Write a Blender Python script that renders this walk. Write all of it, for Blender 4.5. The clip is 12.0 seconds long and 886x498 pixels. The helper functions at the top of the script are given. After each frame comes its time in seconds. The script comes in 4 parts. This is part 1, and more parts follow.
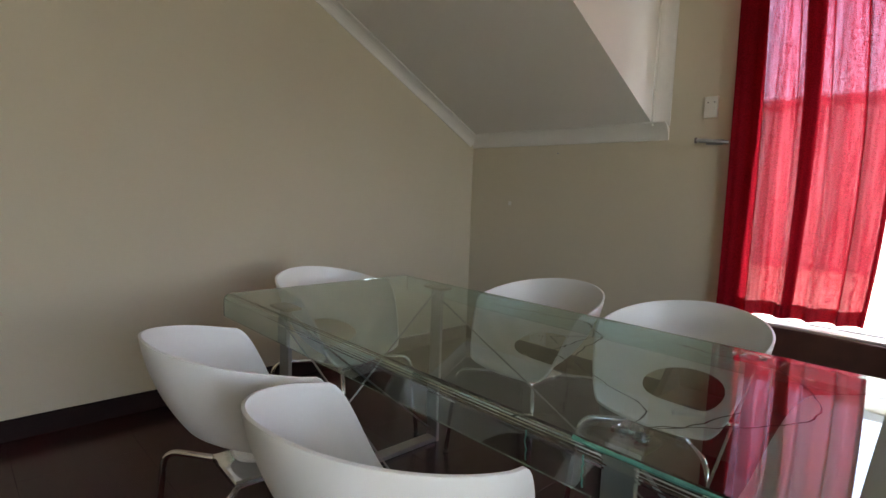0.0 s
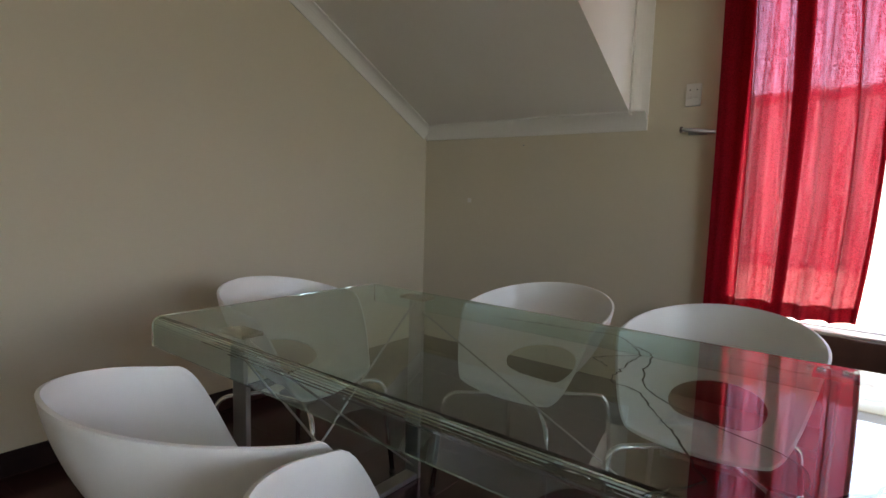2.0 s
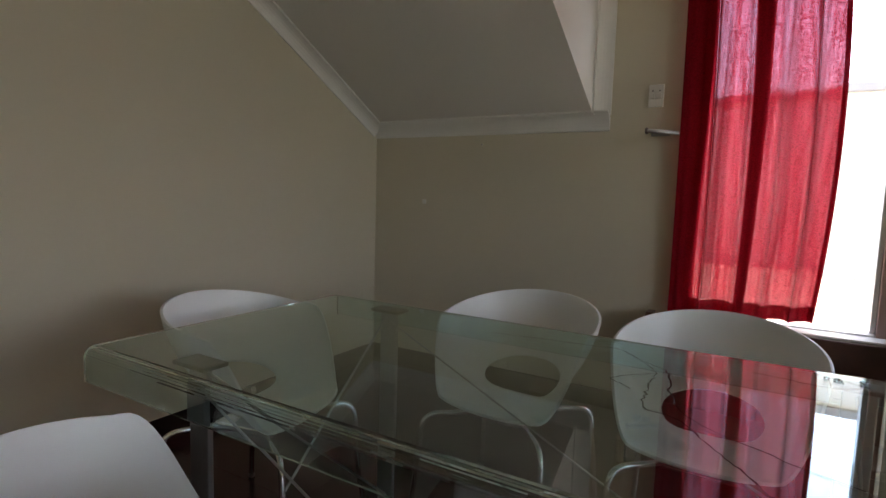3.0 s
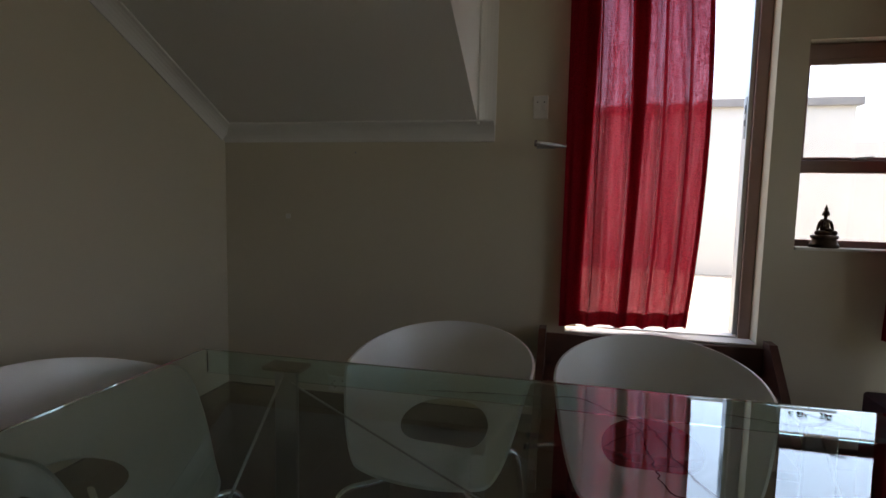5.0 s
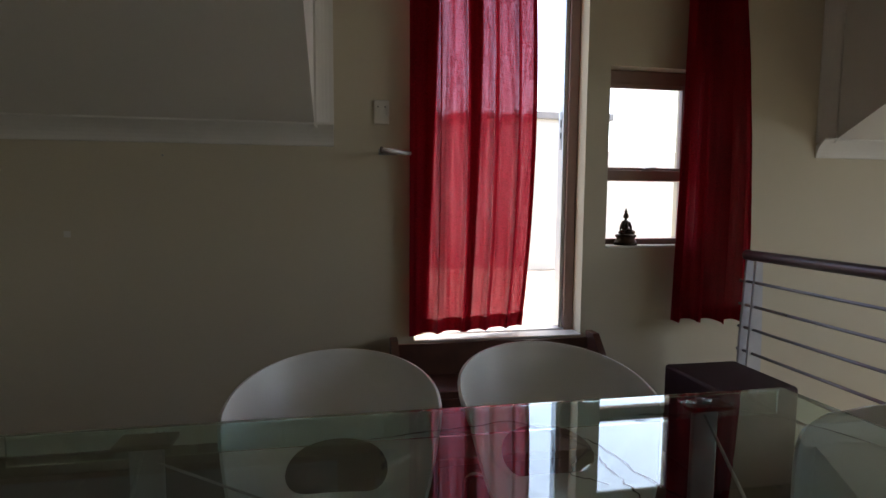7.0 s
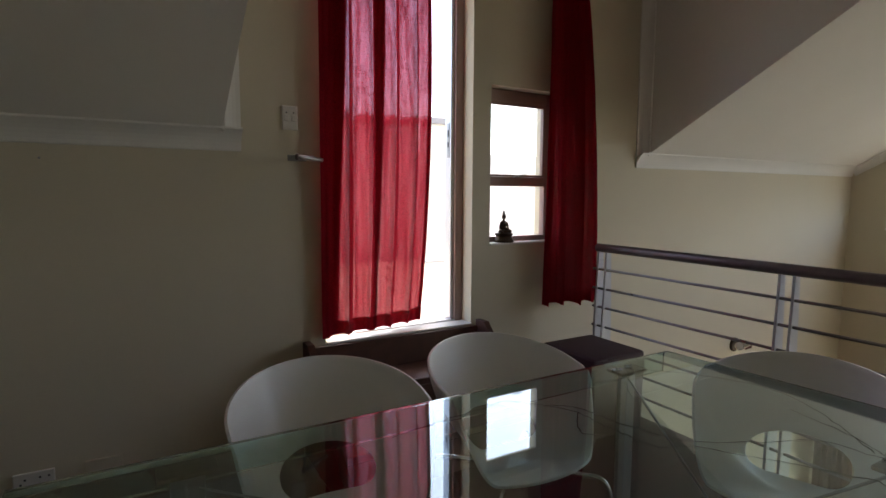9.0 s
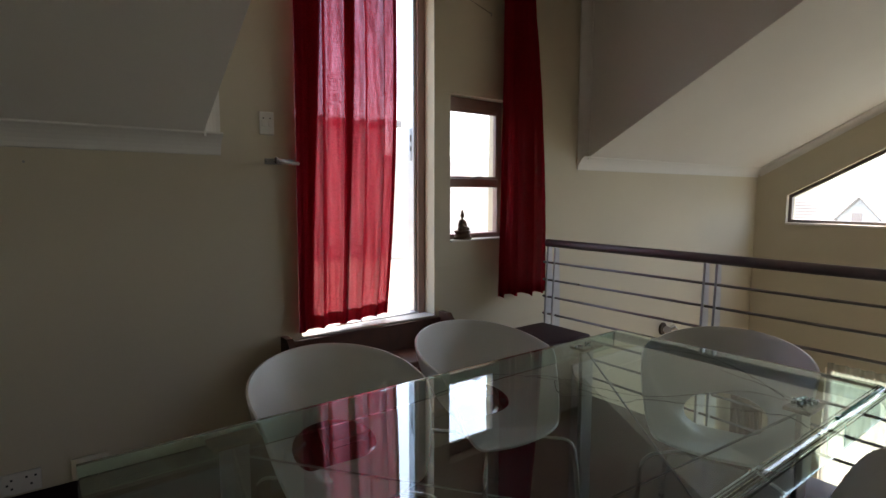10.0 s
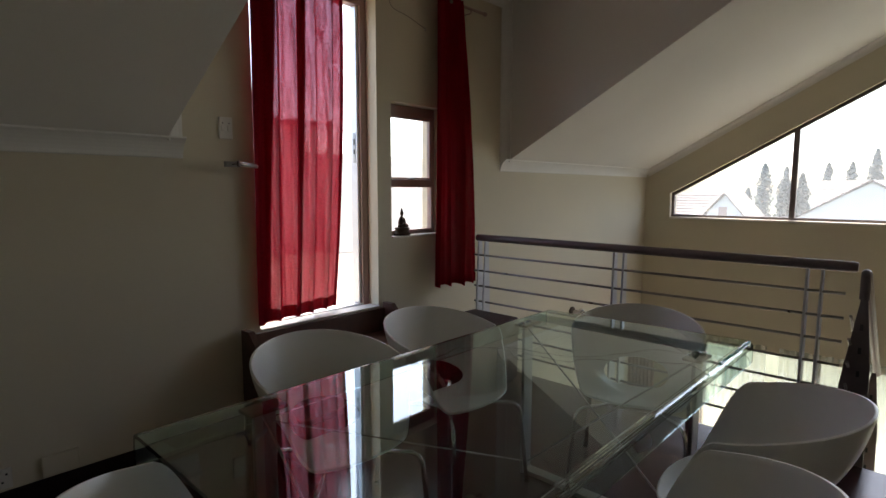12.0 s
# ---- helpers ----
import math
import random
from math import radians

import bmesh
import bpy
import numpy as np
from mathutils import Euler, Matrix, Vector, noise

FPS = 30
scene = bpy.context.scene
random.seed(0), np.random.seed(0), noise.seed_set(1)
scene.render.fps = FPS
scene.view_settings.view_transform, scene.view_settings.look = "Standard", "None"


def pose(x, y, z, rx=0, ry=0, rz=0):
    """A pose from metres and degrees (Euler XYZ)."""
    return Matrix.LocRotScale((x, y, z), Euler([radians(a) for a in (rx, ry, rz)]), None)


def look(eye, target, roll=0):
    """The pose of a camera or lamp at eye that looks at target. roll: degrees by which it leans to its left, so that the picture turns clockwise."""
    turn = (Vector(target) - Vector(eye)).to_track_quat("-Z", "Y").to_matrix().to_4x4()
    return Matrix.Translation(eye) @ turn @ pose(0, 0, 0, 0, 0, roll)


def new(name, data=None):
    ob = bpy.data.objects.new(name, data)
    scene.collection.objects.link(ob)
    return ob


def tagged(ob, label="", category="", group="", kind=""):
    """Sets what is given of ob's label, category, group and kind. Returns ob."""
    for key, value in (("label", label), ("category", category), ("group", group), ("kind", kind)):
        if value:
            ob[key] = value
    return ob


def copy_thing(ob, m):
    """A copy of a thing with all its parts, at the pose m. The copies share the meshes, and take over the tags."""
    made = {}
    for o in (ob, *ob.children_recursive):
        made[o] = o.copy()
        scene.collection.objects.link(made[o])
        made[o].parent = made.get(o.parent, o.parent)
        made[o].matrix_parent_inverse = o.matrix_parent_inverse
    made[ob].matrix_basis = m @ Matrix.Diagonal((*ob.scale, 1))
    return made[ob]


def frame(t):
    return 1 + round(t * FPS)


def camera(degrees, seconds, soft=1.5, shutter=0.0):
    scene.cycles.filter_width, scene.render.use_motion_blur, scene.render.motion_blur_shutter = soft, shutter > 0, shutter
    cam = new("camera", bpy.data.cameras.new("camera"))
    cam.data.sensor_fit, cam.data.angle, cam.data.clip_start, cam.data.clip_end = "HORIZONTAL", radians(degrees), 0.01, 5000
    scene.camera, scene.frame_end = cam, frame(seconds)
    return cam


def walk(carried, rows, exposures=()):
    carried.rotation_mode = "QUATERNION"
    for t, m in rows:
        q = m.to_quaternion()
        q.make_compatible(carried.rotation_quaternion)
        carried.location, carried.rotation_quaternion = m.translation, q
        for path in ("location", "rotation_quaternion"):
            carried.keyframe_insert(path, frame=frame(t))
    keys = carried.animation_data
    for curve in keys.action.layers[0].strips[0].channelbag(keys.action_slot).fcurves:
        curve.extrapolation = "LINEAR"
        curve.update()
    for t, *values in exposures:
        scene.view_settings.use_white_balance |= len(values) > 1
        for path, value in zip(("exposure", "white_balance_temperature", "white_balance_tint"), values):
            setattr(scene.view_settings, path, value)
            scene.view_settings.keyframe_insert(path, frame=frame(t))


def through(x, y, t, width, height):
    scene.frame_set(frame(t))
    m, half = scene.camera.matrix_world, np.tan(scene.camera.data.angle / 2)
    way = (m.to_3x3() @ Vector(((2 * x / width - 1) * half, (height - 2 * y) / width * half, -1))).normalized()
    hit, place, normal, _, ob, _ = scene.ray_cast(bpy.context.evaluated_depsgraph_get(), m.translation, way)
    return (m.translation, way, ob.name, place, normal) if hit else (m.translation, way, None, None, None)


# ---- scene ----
cam = camera(78.3, 12.0)
PATH = [
    (0, (3.03, -3.127, 1.196), (1.578, -1.768, 0.979), 2.0),
    (0.5, (2.913, -3.103, 1.184), (1.498, -1.707, 0.968), 2.0),
    (1, (2.812, -3.087, 1.165), (1.452, -1.637, 0.95), 2.0),
    (1.5, (2.687, -3.062, 1.141), (1.383, -1.559, 0.941), 1.7),
    (2, (2.578, -3.032, 1.153), (1.344, -1.471, 0.95), 1.7),
    (2.5, (2.46, -3.01, 1.158), (1.319, -1.38, 0.952), 1.8),
    (3, (2.336, -2.992, 1.164), (1.317, -1.284, 0.963), 1.7),
    (5, (1.966, -2.812, 1.236), (1.511, -0.873, 1.047), 1.2),
    (5.5, (1.9, -2.767, 1.253), (1.624, -0.795, 1.07), 1.1),
    (6, (1.8, -2.72, 1.266), (1.726, -0.729, 1.083), 0.9),
    (6.5, (1.74, -2.683, 1.267), (1.869, -0.694, 1.094), 0.4),
    (7, (1.622, -2.676, 1.274), (1.972, -0.715, 1.096), 0.4),
    (9, (1.097, -2.671, 1.335), (2.097, -0.951, 1.134), 0.3),
    (9.5, (0.951, -2.722, 1.344), (2.061, -1.07, 1.141), 0.2),
    (10, (0.816, -2.761, 1.347), (2.02, -1.177, 1.142), 0.1),
    (10.5, (0.691, -2.768, 1.36), (1.979, -1.253, 1.151), 0.0),
    (11, (0.576, -2.776, 1.373), (1.937, -1.326, 1.16), 0.0),
    (11.5, (0.48, -2.804, 1.377), (1.902, -1.415, 1.16), 0.1),
    (12, (0.418, -2.841, 1.376), (1.88, -1.494, 1.156), 0.1),
]
EXPOSURES = [(t, e, 7350, 9) for t, e in ((0, 4.38), (0.5, 4.34), (1, 4.05), (2, 4.20), (3, 3.83), (5, 2.78), (6, 2.72), (7, 3.04), (9, 3.27), (10.5, 3.24), (12, 3.08))]
walk(cam, [(t, look(eye, target, roll)) for t, eye, target, roll in PATH], EXPOSURES)
SUN_ELEVATION, SUN_ROTATION, SUN_STRENGTH, SKY_STRENGTH = 66, 79, 1.5, 0.15


# ---------- light ----------
def make_world():
    w = bpy.data.worlds.new("sky")
    scene.world = w
    w.use_nodes = True
    nt = w.node_tree
    sky = nt.nodes.new("ShaderNodeTexSky")
    sky.sky_type = "NISHITA"
    sky.sun_disc = False
    sky.sun_elevation = radians(SUN_ELEVATION)
    sky.sun_rotation = radians(SUN_ROTATION)
    sky.dust_density = 3.0
    sky.air_density = 0.7
    bg = nt.nodes["Background"]
    bg.inputs["Strength"].default_value = SKY_STRENGTH
    nt.links.new(sky.outputs[0], bg.inputs[0])


make_world()
sun_data = bpy.data.lights.new("sun", "SUN")
sun_data.energy = SUN_STRENGTH
sun_data.angle = radians(0.5)
sun_data.color = (1.0, 0.95, 0.88)
sun = new("sun", sun_data)
_el, _az = radians(SUN_ELEVATION), radians(SUN_ROTATION)
sun.matrix_world = look((0, 0, 20), Vector((0, 0, 20)) - Vector((math.sin(_az) * math.cos(_el), math.cos(_az) * math.cos(_el), math.sin(_el))))


# ---------- materials ----------
def material(name, color, rough=0.5, metal=0.0, var=0.08, scale=6.0, fine=120.0, bump=0.05, spec=0.5, coat=0.0, per_object=0.0, rough_var=0.08):
    """A surface with two scales of tone variation, uneven gloss and a fine relief."""
    m = bpy.data.materials.new(name)
    m.use_nodes = True
    nt = m.node_tree
    b = nt.nodes["Principled BSDF"]
    b.inputs["Metallic"].default_value = metal
    b.inputs["Specular IOR Level"].default_value = spec
    b.inputs["Coat Weight"].default_value = coat
    geo = nt.nodes.new("ShaderNodeTexCoord")
    n1 = nt.nodes.new("ShaderNodeTexNoise")
    n1.inputs["Scale"].default_value = scale
    n1.inputs["Detail"].default_value = 5
    n2 = nt.nodes.new("ShaderNodeTexNoise")
    n2.inputs["Scale"].default_value = fine
    n2.inputs["Detail"].default_value = 3
    for n in (n1, n2):
        nt.links.new(geo.outputs["Object"], n.inputs["Vector"])
    mixn = nt.nodes.new("ShaderNodeMath")
    mixn.operation = "MULTIPLY_ADD"
    mixn.inputs[1].default_value = 0.35
    nt.links.new(n2.outputs["Fac"], mixn.inputs[0])
    nt.links.new(n1.outputs["Fac"], mixn.inputs[2])
    src = mixn.outputs[0]
    if per_object:
        oi = nt.nodes.new("ShaderNodeObjectInfo")
        add = nt.nodes.new("ShaderNodeMath")
        add.operation = "MULTIPLY_ADD"
        add.inputs[1].default_value = per_object
        nt.links.new(oi.outputs["Random"], add.inputs[0])
        nt.links.new(src, add.inputs[2])
        src = add.outputs[0]
    ramp = nt.nodes.new("ShaderNodeValToRGB")
    ramp.color_ramp.elements[0].position = 0.35
    ramp.color_ramp.elements[1].position = 1.0 + per_object * 0.6
    ramp.color_ramp.elements[0].color = (*[c * (1 - var) for c in color], 1)
    ramp.color_ramp.elements[1].color = (*[min(1, c * (1 + var)) for c in color], 1)
    nt.links.new(src, ramp.inputs[0])
    nt.links.new(ramp.outputs[0], b.inputs["Base Color"])
    rr = nt.nodes.new("ShaderNodeMapRange")
    rr.inputs["To Min"].default_value = max(0.02, rough - rough_var)
    rr.inputs["To Max"].default_value = min(1, rough + rough_var)
    nt.links.new(n1.outputs["Fac"], rr.inputs["Value"])
    nt.links.new(rr.outputs[0], b.inputs["Roughness"])
    if bump:
        bp = nt.nodes.new("ShaderNodeBump")
        bp.inputs["Strength"].default_value = bump
        bp.inputs["Distance"].default_value = 0.01
        nt.links.new(n2.outputs["Fac"], bp.inputs["Height"])
        nt.links.new(bp.outputs[0], b.inputs["Normal"])
    return m


def glass_material(name, color, rough=0.0, ior=1.45):
    m = bpy.data.materials.new(name)
    m.use_nodes = True
    b = m.node_tree.nodes["Principled BSDF"]
    b.inputs["Base Color"].default_value = (*color, 1)
    b.inputs["Roughness"].default_value = rough
    b.inputs["IOR"].default_value = ior
    b.inputs["Transmission Weight"].default_value = 1.0
    return m


def curtain_material():
    """Loosely woven red cloth: light scatters through the threads, and some passes straight between them."""
    m = bpy.data.materials.new("red woven cloth")
    m.use_nodes = True
    nt = m.node_tree
    nt.nodes.remove(nt.nodes["Principled BSDF"])
    out = nt.nodes["Material Output"]
    geo = nt.nodes.new("ShaderNodeTexCoord")

    def grain(sx, sz, detail):
        mp = nt.nodes.new("ShaderNodeMapping")
        mp.inputs["Scale"].default_value = (sx, sx, sz)
        nt.links.new(geo.outputs["Object"], mp.inputs[0])
        n = nt.nodes.new("ShaderNodeTexNoise")
        n.inputs["Scale"].default_value = 1.0
        n.inputs["Detail"].default_value = detail
        nt.links.new(mp.outputs[0], n.inputs["Vector"])
        return n.outputs["Fac"]

    def blend(a, b, op):
        n = nt.nodes.new("ShaderNodeMath")
        n.operation = op
        for k, v in enumerate((a, b)):
            if isinstance(v, float):
                n.inputs[k].default_value = v
            else:
                nt.links.new(v, n.inputs[k])
        return n.outputs[0]

    slub = grain(290, 250, 1.0)
    yarn = grain(60, 900, 0.0)
    # tall streaks: shading of small folds put into the cloth's colour and openness
    fold_shade = grain(42, 1.1, 2.0)
    weave_and_folds = blend(blend(blend(slub, 0.80, "MULTIPLY"), blend(yarn, 0.20, "MULTIPLY"), "ADD"), blend(blend(fold_shade, 0.5, "SUBTRACT"), 0.30, "MULTIPLY"), "ADD")
    ramp = nt.nodes.new("ShaderNodeValToRGB")
    ramp.color_ramp.elements[0].position, ramp.color_ramp.elements[1].position = 0.35, 0.68
    ramp.color_ramp.elements[0].color = (0.18, 0.006, 0.012, 1)
    ramp.color_ramp.elements[1].color = (0.44, 0.013, 0.030, 1)
    nt.links.new(weave_and_folds, ramp.inputs[0])
    diff = nt.nodes.new("ShaderNodeBsdfDiffuse")
    trans = nt.nodes.new("ShaderNodeBsdfTranslucent")
    clear = nt.nodes.new("ShaderNodeBsdfRefraction")
    clear.inputs["Color"].default_value = (1.0, 0.57, 0.66, 1)
    clear.inputs["Roughness"].default_value = 0.22
    clear.inputs["IOR"].default_value = 1.12
    nt.links.new(ramp.outputs[0], diff.inputs[0])
    nt.links.new(ramp.outputs[0], trans.inputs[0])
    m1, m2 = nt.nodes.new("ShaderNodeMixShader"), nt.nodes.new("ShaderNodeMixShader")
    m1.inputs[0].default_value = 0.40
    nt.links.new(diff.outputs[0], m1.inputs[1])
    nt.links.new(trans.outputs[0], m1.inputs[2])
    gaps = nt.nodes.new("ShaderNodeMapRange")
    gaps.inputs["From Min"].default_value, gaps.inputs["From Max"].default_value = 0.45, 0.66
    gaps.inputs["To Min"].default_value, gaps.inputs["To Max"].default_value = 0.0, 0.15
    nt.links.new(weave_and_folds, gaps.inputs["Value"])
    nt.links.new(gaps.outputs[0], m2.inputs[0])
    nt.links.new(m1.outputs[0], m2.inputs[1])
    nt.links.new(clear.outputs[0], m2.inputs[2])
    nt.links.new(m2.outputs[0], out.inputs["Surface"])
    return m


WALL = material("cream wall paint", (0.575, 0.52, 0.40), 0.75, var=0.05, scale=1.2, fine=260, bump=0.08, spec=0.3)
CEIL = material("white ceiling paint", (0.70, 0.685, 0.65), 0.8, var=0.04, scale=1.5, fine=200, bump=0.05, spec=0.3)
CORNICE = material("white cornice paint", (0.70, 0.69, 0.655), 0.6, var=0.05, scale=4, bump=0.03)
FLOOR = material("dark maroon floor tile", (0.045, 0.014, 0.016), 0.20, spec=0.42, var=0.2, scale=5, fine=90, bump=0.03, per_object=0.06)
GROUT = material("dark grout", (0.02, 0.015, 0.013), 0.85, var=0.2, scale=20)
SKIRT = material("dark stained skirting", (0.020, 0.010, 0.010), 0.6, spec=0.15, var=0.25, scale=9, bump=0.05)
WOOD = material("dark stained timber", (0.075, 0.030, 0.020), 0.4, var=0.35, scale=14, fine=180, bump=0.1)
PLASTIC = material("white moulded plastic", (0.80, 0.815, 0.81), 0.34, var=0.03, scale=5, fine=300, bump=0.02)
CHROME = material("chrome", (0.75, 0.75, 0.76), 0.12, metal=1.0, var=0.06, scale=12, bump=0.0, rough_var=0.06)
STEEL = material("brushed steel", (0.34, 0.34, 0.34), 0.35, metal=1.0, var=0.12, scale=10, fine=300, bump=0.06)
RAILPAINT = material("grey metallic paint", (0.46, 0.47, 0.51), 0.40, metal=0.2, var=0.1, scale=10, bump=0.03)
RAILBAR = material("satin steel bar", (0.24, 0.225, 0.225), 0.30, metal=0.9, var=0.15, scale=12, bump=0.03)
HANDRAIL = material("brown-grey handrail", (0.15, 0.12, 0.122), 0.34, metal=0.45, var=0.15, scale=12, bump=0.04)
FRAME = material("bronze aluminium frame", (0.34, 0.23, 0.205), 0.4, metal=0.2, var=0.1, scale=8, bump=0.03)
SILVER = material("pale aluminium", (0.62, 0.62, 0.63), 0.35, metal=0.7, var=0.06, scale=8, bump=0.02)
WHITE = material("white plastic fitting", (0.66, 0.64, 0.59), 0.4, var=0.04, scale=12)
DARKHOLE = material("black slot", (0.012, 0.012, 0.012), 0.6, var=0.2)
LEATHER = material("dark maroon leatherette", (0.036, 0.012, 0.016), 0.58, spec=0.3, var=0.3, scale=7, fine=240, bump=0.25)
BRONZE = material("dark bronze", (0.07, 0.045, 0.03), 0.45, metal=0.7, var=0.4, scale=40, bump=0.1)
PAVER = material("pale terrace tile", (0.27, 0.25, 0.225), 0.7, var=0.12, scale=5, fine=90, bump=0.1, per_object=0.2)
PLASTER = material("pale plastered wall", (0.62, 0.615, 0.60), 0.85, var=0.05, scale=2, bump=0.15)
COPING = material("grey concrete coping", (0.25, 0.25, 0.26), 0.8, var=0.15, scale=6, bump=0.15)
ROOF = material("grey-brown roof tile", (0.13, 0.115, 0.11), 0.8, var=0.2, scale=3, bump=0.2)
LEAF = material("poplar leaves", (0.085, 0.125, 0.12), 0.6, var=0.5, scale=3, bump=0.0)
BARK = material("poplar bark", (0.16, 0.13, 0.10), 0.9, var=0.3, scale=8, bump=0.3)
GRASS = material("distant grass", (0.07, 0.08, 0.05), 0.9, var=0.4, scale=0.3, fine=4, bump=0.0)


def thin_material(name, color, through, clear, tint=(1, 1, 1)):
    """Thin cloth or glass veiled for haze: part clear, part scattering the light that falls on its far side."""
    m = bpy.data.materials.new(name)
    m.use_nodes = True
    nt = m.node_tree
    nt.nodes.remove(nt.nodes["Principled BSDF"])
    tex = nt.nodes.new("ShaderNodeTexNoise")
    tex.inputs["Scale"].default_value = 7
    tex.inputs["Detail"].default_value = 4
    co = nt.nodes.new("ShaderNodeTexCoord")
    nt.links.new(co.outputs["Object"], tex.inputs["Vector"])
    mr = nt.nodes.new("ShaderNodeMapRange")
    mr.inputs["To Min"].default_value, mr.inputs["To Max"].default_value = clear - 0.02, clear + 0.02
    nt.links.new(tex.outputs["Fac"], mr.inputs["Value"])
    d, t, c = nt.nodes.new("ShaderNodeBsdfDiffuse"), nt.nodes.new("ShaderNodeBsdfTranslucent"), nt.nodes.new("ShaderNodeBsdfTransparent")
    d.inputs[0].default_value = t.inputs[0].default_value = (*color, 1)
    c.inputs[0].default_value = (*tint, 1)
    a, b = nt.nodes.new("ShaderNodeMixShader"), nt.nodes.new("ShaderNodeMixShader")
    a.inputs[0].default_value = through
    nt.links.new(d.outputs[0], a.inputs[1])
    nt.links.new(t.outputs[0], a.inputs[2])
    nt.links.new(mr.outputs[0], b.inputs[0])
    nt.links.new(a.outputs[0], b.inputs[1])
    nt.links.new(c.outputs[0], b.inputs[2])
    nt.links.new(b.outputs[0], nt.nodes["Material Output"].inputs["Surface"])
    return m


SHEER = thin_material("white sheer cloth", (0.70, 0.74, 0.67), 0.7, 0.62)
# scattering veil stands in for outdoor haze, grey tint dims the incoming light
HAZE_PANE = thin_material("window glass with haze veil", (0.8, 0.82, 0.85), 0.8, 0.93, (0.88, 0.89, 0.90))
TABLEGLASS = glass_material("green-tinted table glass", (0.74, 0.94, 0.915), ior=1.68)
GLASSEDGE = glass_material("green glass edge", (0.80, 0.95, 0.90), 0.05)
TEAL = material("teal glass edge", (0.10, 0.36, 0.31), 0.12, var=0.4, scale=40, bump=0.0)
PANE = glass_material("window glass", (0.98, 0.99, 0.985))
CRACK = material("crack in glass", (0.03, 0.045, 0.042), 0.12, var=0.6, scale=30, bump=0.0)
CURTAIN = curtain_material()
BROWN = material("brown curtain cloth", (0.14, 0.075, 0.055), 0.9, var=0.35, scale=9, fine=160, bump=0.2, spec=0.1)


# ---------- mesh helpers ----------
def part(name, bm, mat, parent=None, label="", smooth=False):
    me = bpy.data.meshes.new(name)
    bmesh.ops.recalc_face_normals(bm, faces=bm.faces)
    bm.to_mesh(me)
    bm.free()
    if mat:
        me.materials.append(mat)
    if smooth:
        for p in me.polygons:
            p.use_smooth = True
    ob = new(name, me)
    if parent:
        ob.parent = parent
    if label:
        tagged(ob, label)
    return ob


def thing(name, label, category, group="", kind="", at=None):
    ob = new(name)
    ob.empty_display_size = 0.1
    if at:
        ob.matrix_basis = at
    return tagged(ob, label, category, group, kind)


def box(bm, x0, x1, y0, y1, z0, z1, bevel=0.0, seg=2):
    r = bmesh.ops.create_cube(bm, size=1.0, matrix=Matrix.LocRotScale(((x0 + x1) / 2, (y0 + y1) / 2, (z0 + z1) / 2), None, (abs(x1 - x0), abs(y1 - y0), abs(z1 - z0))))
    if bevel:
        es = list({e for v in r["verts"] for e in v.link_edges})
        bmesh.ops.bevel(bm, geom=es, offset=bevel, segments=seg, affect="EDGES", profile=0.5)
    return bm


def boxed(x0, x1, y0, y1, z0, z1, bevel=0.0, seg=2):
    return box(bmesh.new(), x0, x1, y0, y1, z0, z1, bevel, seg)


def prism(bm, pts, axis, a0, a1):
    """Extrude the polygon pts along an axis from a0 to a1; pts hold the two other coordinates in xyz order."""
    def put(p, a):
        return {"x": (a, p[0], p[1]), "y": (p[0], a, p[1]), "z": (p[0], p[1], a)}[axis]
    lo = [bm.verts.new(put(p, a0)) for p in pts]
    hi = [bm.verts.new(put(p, a1)) for p in pts]
    bm.faces.new(lo)
    bm.faces.new(hi[::-1])
    for i in range(len(pts)):
        j = (i + 1) % len(pts)
        bm.faces.new((lo[i], hi[i], hi[j], lo[j]))
    return bm


def tube(bm, pts, radius, sides=10, closed=False):
    """A round bar along the points."""
    pts = [Vector(p) for p in pts]
    n = len(pts)
    rings = []
    up = None
    for i, p in enumerate(pts):
        d = (pts[min(i + 1, n - 1)] - pts[max(i - 1, 0)]).normalized()
        if up is None:
            up = d.orthogonal().normalized()
        else:
            up = (up - d * up.dot(d))
            up = up.normalized() if up.length > 1e-5 else d.orthogonal().normalized()
        side = d.cross(up)
        r = radius[i] if isinstance(radius, (list, tuple)) else radius
        rings.append([bm.verts.new(p + (up * math.cos(2 * math.pi * k / sides) + side * math.sin(2 * math.pi * k / sides)) * r) for k in range(sides)])
    for a, b in zip(rings, rings[1:]):
        for k in range(sides):
            bm.faces.new((a[k], a[(k + 1) % sides], b[(k + 1) % sides], b[k]))
    bm.faces.new(rings[0])
    bm.faces.new(rings[-1][::-1])
    return bm


def rounded(pts, radius, seg=6):
    """Round the inner corners of a polyline."""
    pts = [Vector(p) for p in pts]
    out = [pts[0]]
    for a, b, c in zip(pts, pts[1:], pts[2:]):
        u, v = (a - b).normalized(), (c - b).normalized()
        p, q = b + u * radius, b + v * radius
        for k in range(seg + 1):
            t = k / seg
            out.append(p * (1 - t) ** 2 + b * 2 * t * (1 - t) + q * t * t)
    out.append(pts[-1])
    return out


def smooth_line(pts, seg=6):
    """A Catmull-Rom curve through the points."""
    pts = [Vector(p) for p in pts]
    ext = [pts[0] * 2 - pts[1]] + pts + [pts[-1] * 2 - pts[-2]]
    out = []
    for i in range(1, len(ext) - 2):
        a, b, c, d = ext[i - 1:i + 3]
        for k in range(seg):
            t = k / seg
            out.append(0.5 * (2 * b + (c - a) * t + (2 * a - 5 * b + 4 * c - d) * t * t + (3 * b - a - 3 * c + d) * t ** 3))
    out.append(pts[-1])
    return out


